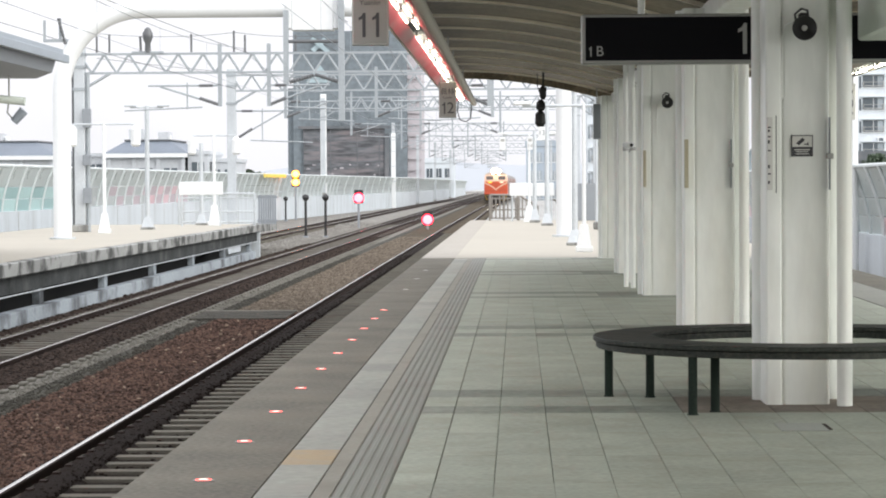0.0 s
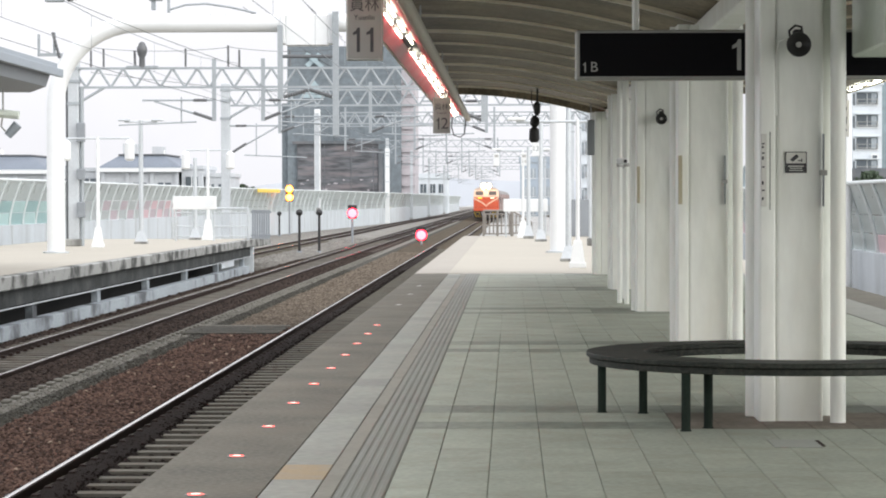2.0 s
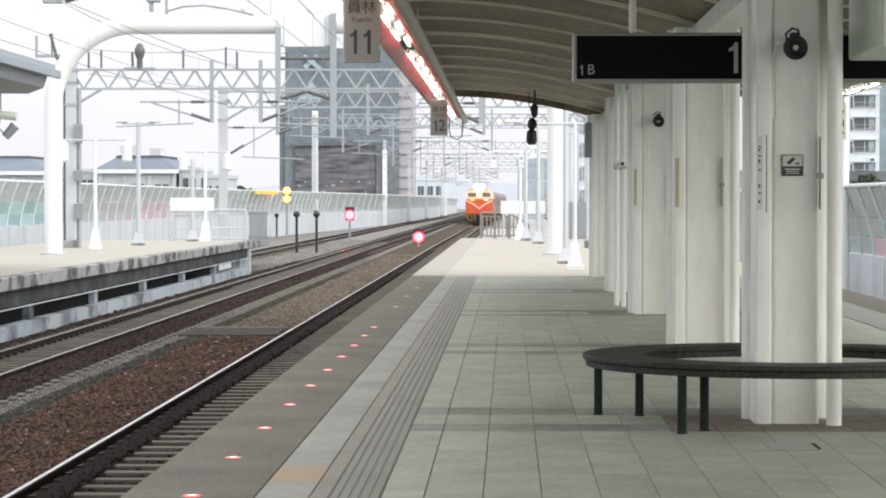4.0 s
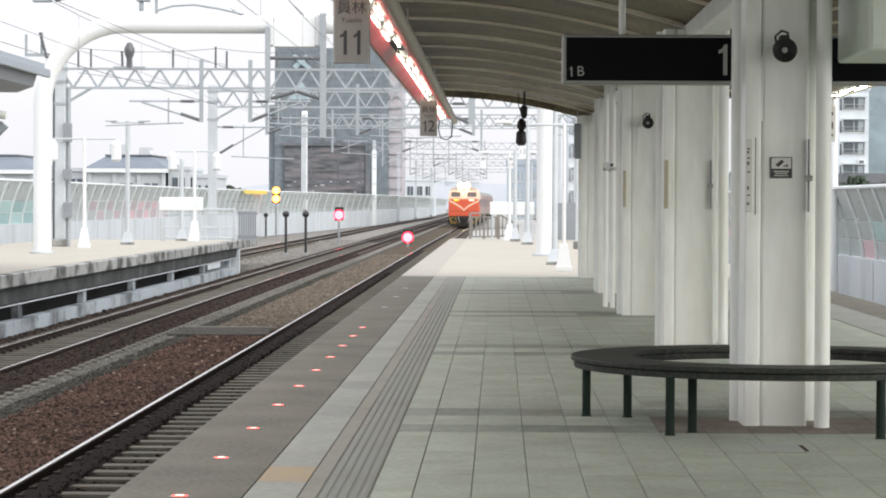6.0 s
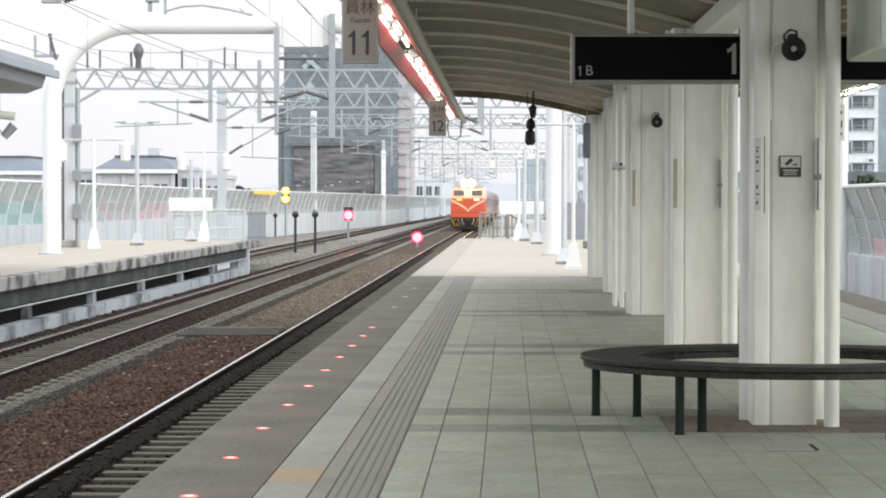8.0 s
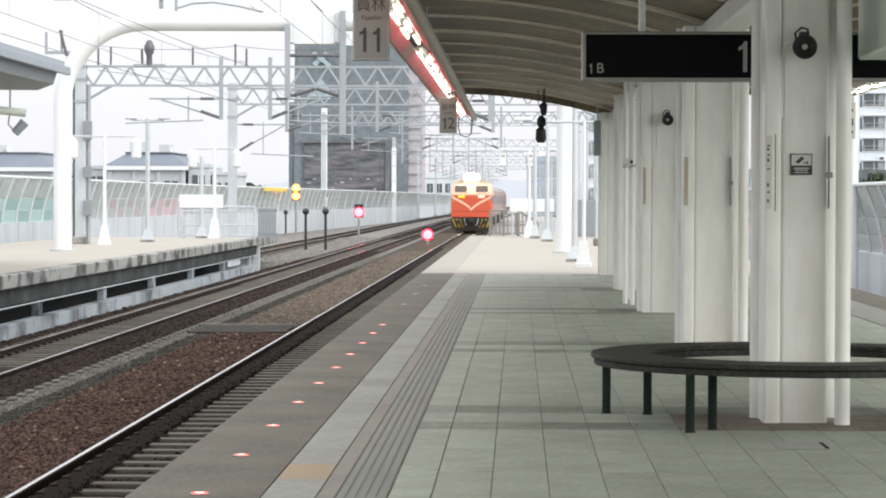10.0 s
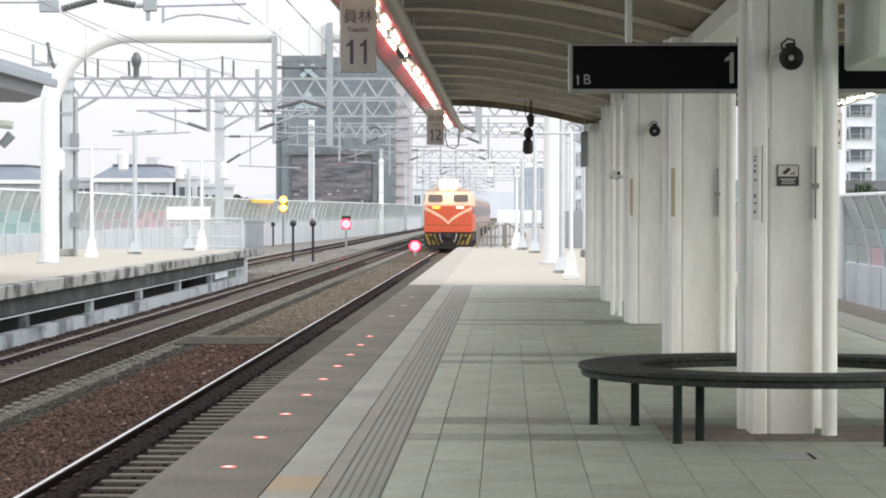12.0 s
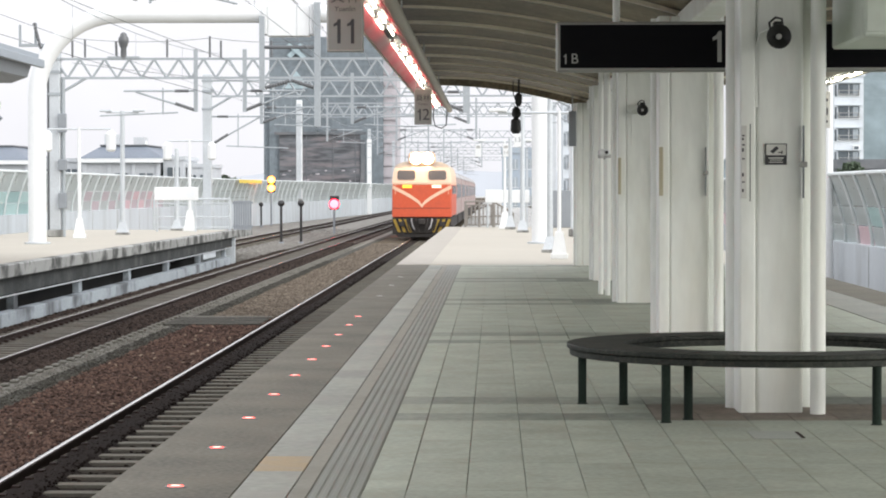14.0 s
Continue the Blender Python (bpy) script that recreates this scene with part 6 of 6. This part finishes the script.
# ---- train ----
def locomotive():
    t = thing("locomotive", (-3.51, 127, RAIL_Z), "orange-red diesel locomotive with a cream chevron and lit headlights", "locomotive")
    W, L = 1.45, 17.0
    def section(w, z0, z1, r=0.25):
        return [(-w, z0), (w, z0), (w, z1 - r), (w - 0.07, z1 - 0.1), (w - r, z1), (-w + r, z1), (-w + 0.07, z1 - 0.1), (-w, z1 - r)]
    part("body", Geo().box(-W, W, 0.0, L, 1.08, 2.66, 0.05), LOCO_RED, t, "orange-red lower body")
    part("cream_band", Geo().box(-W, W, 0.005, L, 2.662, 2.80, 0.02), LOCO_CREAM, t)
    v, n = [], 0
    for z, inset, back in ((2.801, 0.0, 0.0), (3.25, 0.05, 0.14), (3.50, 0.12, 0.26)):
        v += [(-W + inset, 0.06 + back, z), (-W + inset + 0.12, 0.02 + back, z), (W - inset - 0.12, 0.02 + back, z), (W - inset, 0.06 + back, z), (W - inset, L, z), (-W + inset, L, z)]
    f = [(5, 4, 3, 2, 1, 0), (12, 13, 14, 15, 16, 17)]
    for k in (0, 6):
        f += [(k + i, k + (i + 1) % 6, k + 6 + (i + 1) % 6, k + 6 + i) for i in range(6)]
    part("cab", Geo().add(v, f), LOCO_CREAM, t, "cream cab front")
    part("roof", Geo().extrude([(-1.33, 3.502), (1.33, 3.502), (1.24, 3.64), (1.0, 3.75), (0.5, 3.83), (-0.5, 3.83), (-1.0, 3.75), (-1.24, 3.64)], 0.30, L), LOCO_GREY, t)
    for s in (-1, 1):
        g = Geo()
        q = [(s * (0.32 + 0.88 * u), 2.91 + 0.45 * w) for u, w in ((0.08, 0), (0.92, 0), (1, 0.15), (0.985, 0.85), (0.90, 1), (0.08, 1), (0, 0.85), (0, 0.15))]
        vv = [(a, 0.02 + (z - 2.801) * 0.312 - o, z) for o in (0.0, 0.035) for a, z in q]
        g.add(vv, [tuple(range(8)), tuple(range(15, 7, -1))] + [(i, (i + 1) % 8, 8 + (i + 1) % 8, 8 + i) for i in range(8)])
        part("windscreen", g, LOCO_GLASS, t, "dark cab window")
        part("number_light", Geo().box(s * 0.72 - 0.23, s * 0.72 + 0.23, -0.05, -0.002, 2.50, 2.65, 0.01), NUMBER_LIGHT if s < 0 else NUMBER_PALE, t, "lit number box")
        pts = []
        for i in range(13):
            u = i / 12
            pts.append((s * (W - 0.01) * u, 1.62 + 0.93 * u ** 0.72))
        g = Geo()
        vv = [(x, y, z + o) for y in (-0.012, -0.002) for x, z in pts for o in (-0.09, 0.09)]
        m = len(pts) * 2
        ff = []
        for i in range(12):
            a, b, c, d = 2 * i, 2 * i + 1, 2 * i + 3, 2 * i + 2
            ff += [(a, b, c, d), (m + a, m + d, m + c, m + b), (a, d, m + d, m + a), (b, m + b, m + c, c)]
        part("chevron", g.add(vv, ff), LOCO_CREAM, t, "cream chevron stripe")
        for i in range(3):
            x = s * (1.36 - i * 0.27)
            part("warning_stripe", Geo().extrude([(x - 0.07, 0.98), (x + 0.07, 0.98), (x + 0.07 - s * 0.26, 0.34), (x - 0.07 - s * 0.26, 0.34)], 0.02, 0.05), LOCO_YELLOW, t, "worn yellow warning stripe")
        for x, drop in ((0.28, 0.42), (0.5, 0.30), (0.72, 0.38)):
            part("brake_hose", Geo().tube([(s * x, 0.02, 0.98), (s * x, -0.2, 0.9), (s * (x - 0.07), -0.26, 0.62), (s * (x - 0.16), -0.2, 0.98 - drop - 0.2)], 0.035, 8), COACH_ROOF if x == 0.5 else LOCO_DARK, t)
        part("jumper_box", Geo().box(s * 0.98 - 0.12, s * 0.98 + 0.12, -0.12, 0.018, 0.62, 0.86, 0.02), LOCO_DARK, t)
        part("step", Geo().box(s * 1.36 - 0.08, s * 1.36 + 0.08, 0.1, 0.5, 0.25, 1.07), LOCO_DARK, t)
        part("grab_rail", Geo().tube([(s * 1.3, -0.04, 2.7), (s * 1.3, -0.06, 2.2)], 0.015, 6), LOCO_CREAM, t)
    part("front_seam", Geo().box(-W + 0.02, W - 0.02, -0.008, -0.001, 1.50, 1.525), LOCO_DARK, t)
    part("valance", Geo().box(-W + 0.01, W - 0.01, -0.03, -0.001, 1.09, 1.49, 0.01), LOCO_RED, t, "bolted orange front valance")
    part("skirt", Geo().box(-1.42, 1.42, 0.06, 0.5, 0.28, 1.075, 0.02), LOCO_DARK, t, "dark snow plough skirt")
    part("coupler", Geo().box(-0.16, 0.16, -0.55, 0.1, 0.72, 1.0, 0.04), LOCO_DARK, t)
    part("plough", Geo().extrude([(-1.2, 0.10), (1.2, 0.10), (1.3, 0.27), (-1.3, 0.27)], 0.1, 0.3), LOCO_DARK, t)
    part("underframe", Geo().box(-1.25, 1.25, 0.6, L - 0.5, 0.5, 1.075), LOCO_DARK, t)
    for y in (2.2, 4.0, 12.5, 14.3):
        for s in (-1, 1):
            part("wheel", Geo().lathe([(0.46, -0.06), (0.46, 0.06), (0.3, 0.07)], (s * 0.58, y, 0.46), "x", 20), LOCO_DARK, t)
    # housing and lenses built oversized so their shape takes in the glare
    part("headlight_housing", Geo().box(-0.66, 0.66, 0.12, 0.7, 3.62, 4.26, 0.12), LOCO_CREAM, t)
    for s in (-1, 1):
        part("headlight", Geo().lathe([(0.27, 0.0), (0.25, -0.04), (0.08, -0.08)], (s * 0.28, 0.118, 3.95), "y", 24), HEADLIGHT, t, "glaring headlight")
    for i in range(6):
        part("side_window", Geo().box(W + 0.002, W + 0.02, 2.5 + i * 2.2, 3.6 + i * 2.2, 2.2, 2.62), LOCO_GLASS, t)
    return t


def coach(y):
    c = thing("coach", (-3.51, y, RAIL_Z), "dark red-brown passenger coach with a grey roof", "coach", "coaches of the train")
    L = 19.4
    part("body", Geo().box(-1.42, 1.42, 0, L, 1.0, 3.1, 0.04), COACH_BLUE, c)
    part("roof", Geo().extrude([(-1.42, 3.102), (1.42, 3.102), (1.25, 3.4), (0.8, 3.6), (0, 3.68), (-0.8, 3.6), (-1.25, 3.4)], 0, L), COACH_ROOF, c)
    part("underframe", Geo().box(-1.2, 1.2, 0.3, L - 0.3, 0.3, 0.998), LOCO_DARK, c)
    for i in range(9):
        for s in (-1, 1):
            part("window", Geo().box(s * 1.43 - 0.012, s * 1.43 + 0.012, 1.6 + i * 1.9, 2.9 + i * 1.9, 1.95, 2.75), LOCO_GLASS, c)
    for yy in (2.5, 4.6, 14.8, 16.9):
        for s in (-1, 1):
            part("wheel", Geo().lathe([(0.43, -0.06), (0.43, 0.06)], (s * 0.58, yy, 0.43), "x", 16), LOCO_DARK, c)
    return c


train = [(locomotive(), 0.0)]
first_coach = coach(150)
train.append((first_coach, 17.8))
for i in range(1, 6):
    train.append((copy_thing(first_coach, pose(-3.51, 150 + 20 * i, RAIL_Z)), 17.8 + 20.0 * i))

# ---- paving pieces of the platform ----
def slab_mesh(w, l, mat, name):
    g = Geo()
    c, t = 0.003, 0.006
    v = [(0, 0, -t), (w, 0, -t), (w, l, -t), (0, l, -t), (c, 0.0008, 0), (w - c, 0.0008, 0), (w - c, l - 0.0008, 0), (c, l - 0.0008, 0)]
    return g.add(v, [(4, 5, 6, 7), (0, 1, 5, 4), (1, 2, 6, 5), (2, 3, 7, 6), (3, 0, 4, 7)]).mesh(name, mat)


def band_at(y):
    """True inside the dark cross bands at each column."""
    u = (y - FIRST + BAY / 2) % BAY - BAY / 2
    return -0.9 < u < -0.36 or 0.36 < u < 1.0


cuts = []
for k in range(-2, 5):
    c = FIRST + BAY * k
    cuts += [c - 0.88, c - 0.36, c + 0.36, c + 0.98] + [c + 0.98 + (BAY - 1.86) * i / 5 for i in range(1, 5)]
cuts = [y for y in sorted(cuts) if 5 < y < ROOF_END] + [ROOF_END]
cols = [(-0.631, -0.424)] + [(-0.42 + 0.29 * i, -0.42 + 0.29 * i + 0.2875) for i in range(16)]
count = 0
rest = {False: Geo(), True: Geo()}
meshes = {}
for y0, y1 in zip(cuts, cuts[1:]):
    dark = band_at((y0 + y1) / 2)
    for x0, x1 in cols:
        ym = (y0 + y1) / 2
        u = (ym - FIRST + BAY / 2) % BAY - BAY / 2
        d = dark or (abs(u) < 0.36 and x0 > 0.95)
        worn = d and x0 > 0.85 and x0 < 2.9 and u < 0.4
        w, l = x1 - x0, y1 - y0 - 0.003
        if count < 290 and 11.5 < y0 < 27 and x0 < 3.6:
            key = (round(w, 3), round(l, 3), d, worn)
            if key not in meshes:
                meshes[key] = slab_mesh(w, l, PAVER_STAIN if worn else PAVER_DARK if d else PAVER, "paving_slab")
            part("paving_slab", meshes[key], None, platform, at=pose(x0, y0, random.uniform(-0.0006, 0.0006)))
            count += 1
        else:
            rest[d].box(x0, x1, y0, y0 + l, -0.0065, 0.0)
for d, m in ((False, PAVER_FAR), (True, PAVER_DARK)):
    tagged(part("paving_slabs_far", rest[d], m, platform), kind="stuff")
edge_meshes = {}
edge_y = [13.42 + 9.3 * k for k in range(-1, 4)]
for k, y in enumerate(edge_y):
    pieces = [(y, 0.75, k == 1)] + [(y + 0.75 + 0.855 * i, 0.855, False) for i in range(10)]
    for y0, l, orange in pieces:
        if y0 + l > ROOF_END:
            continue
        if (l, orange) not in edge_meshes:
            edge_meshes[l, orange] = slab_mesh(0.264, l - 0.002, PAVER_ORANGE if orange else PAVER_EDGE, "edge_slab")
        part("edge_slab", edge_meshes[l, orange], None, platform, at=pose(-1.25, y0, 0.001))
manhole = thing("floor_cover", (1.66, 15.4, 0.0), "pale flat cover plate set in the paving", "cover")
part("plate", Geo().box(-0.14, 0.14, -0.24, 0.24, 0.0, 0.005, 0.002), COVER_PALE, manhole)
part("slot", Geo().box(0.141, 0.165, -0.16, 0.2, 0.0, 0.004), RAIL_SIDE, manhole, "dark narrow slot beside the plate")


def motions():
    run = [(0.0, 325), (2.25, 297.5), (4.5, 268), (7.0, 232), (9.5, 196), (11.0, 172.5), (12.5, 149), (14.0, 127)]
    for ob, offset in train:
        walk(ob, [(t, pose(-3.51 + bend(d + offset + 8), d + offset, RAIL_Z)) for t, d in run])


motions()
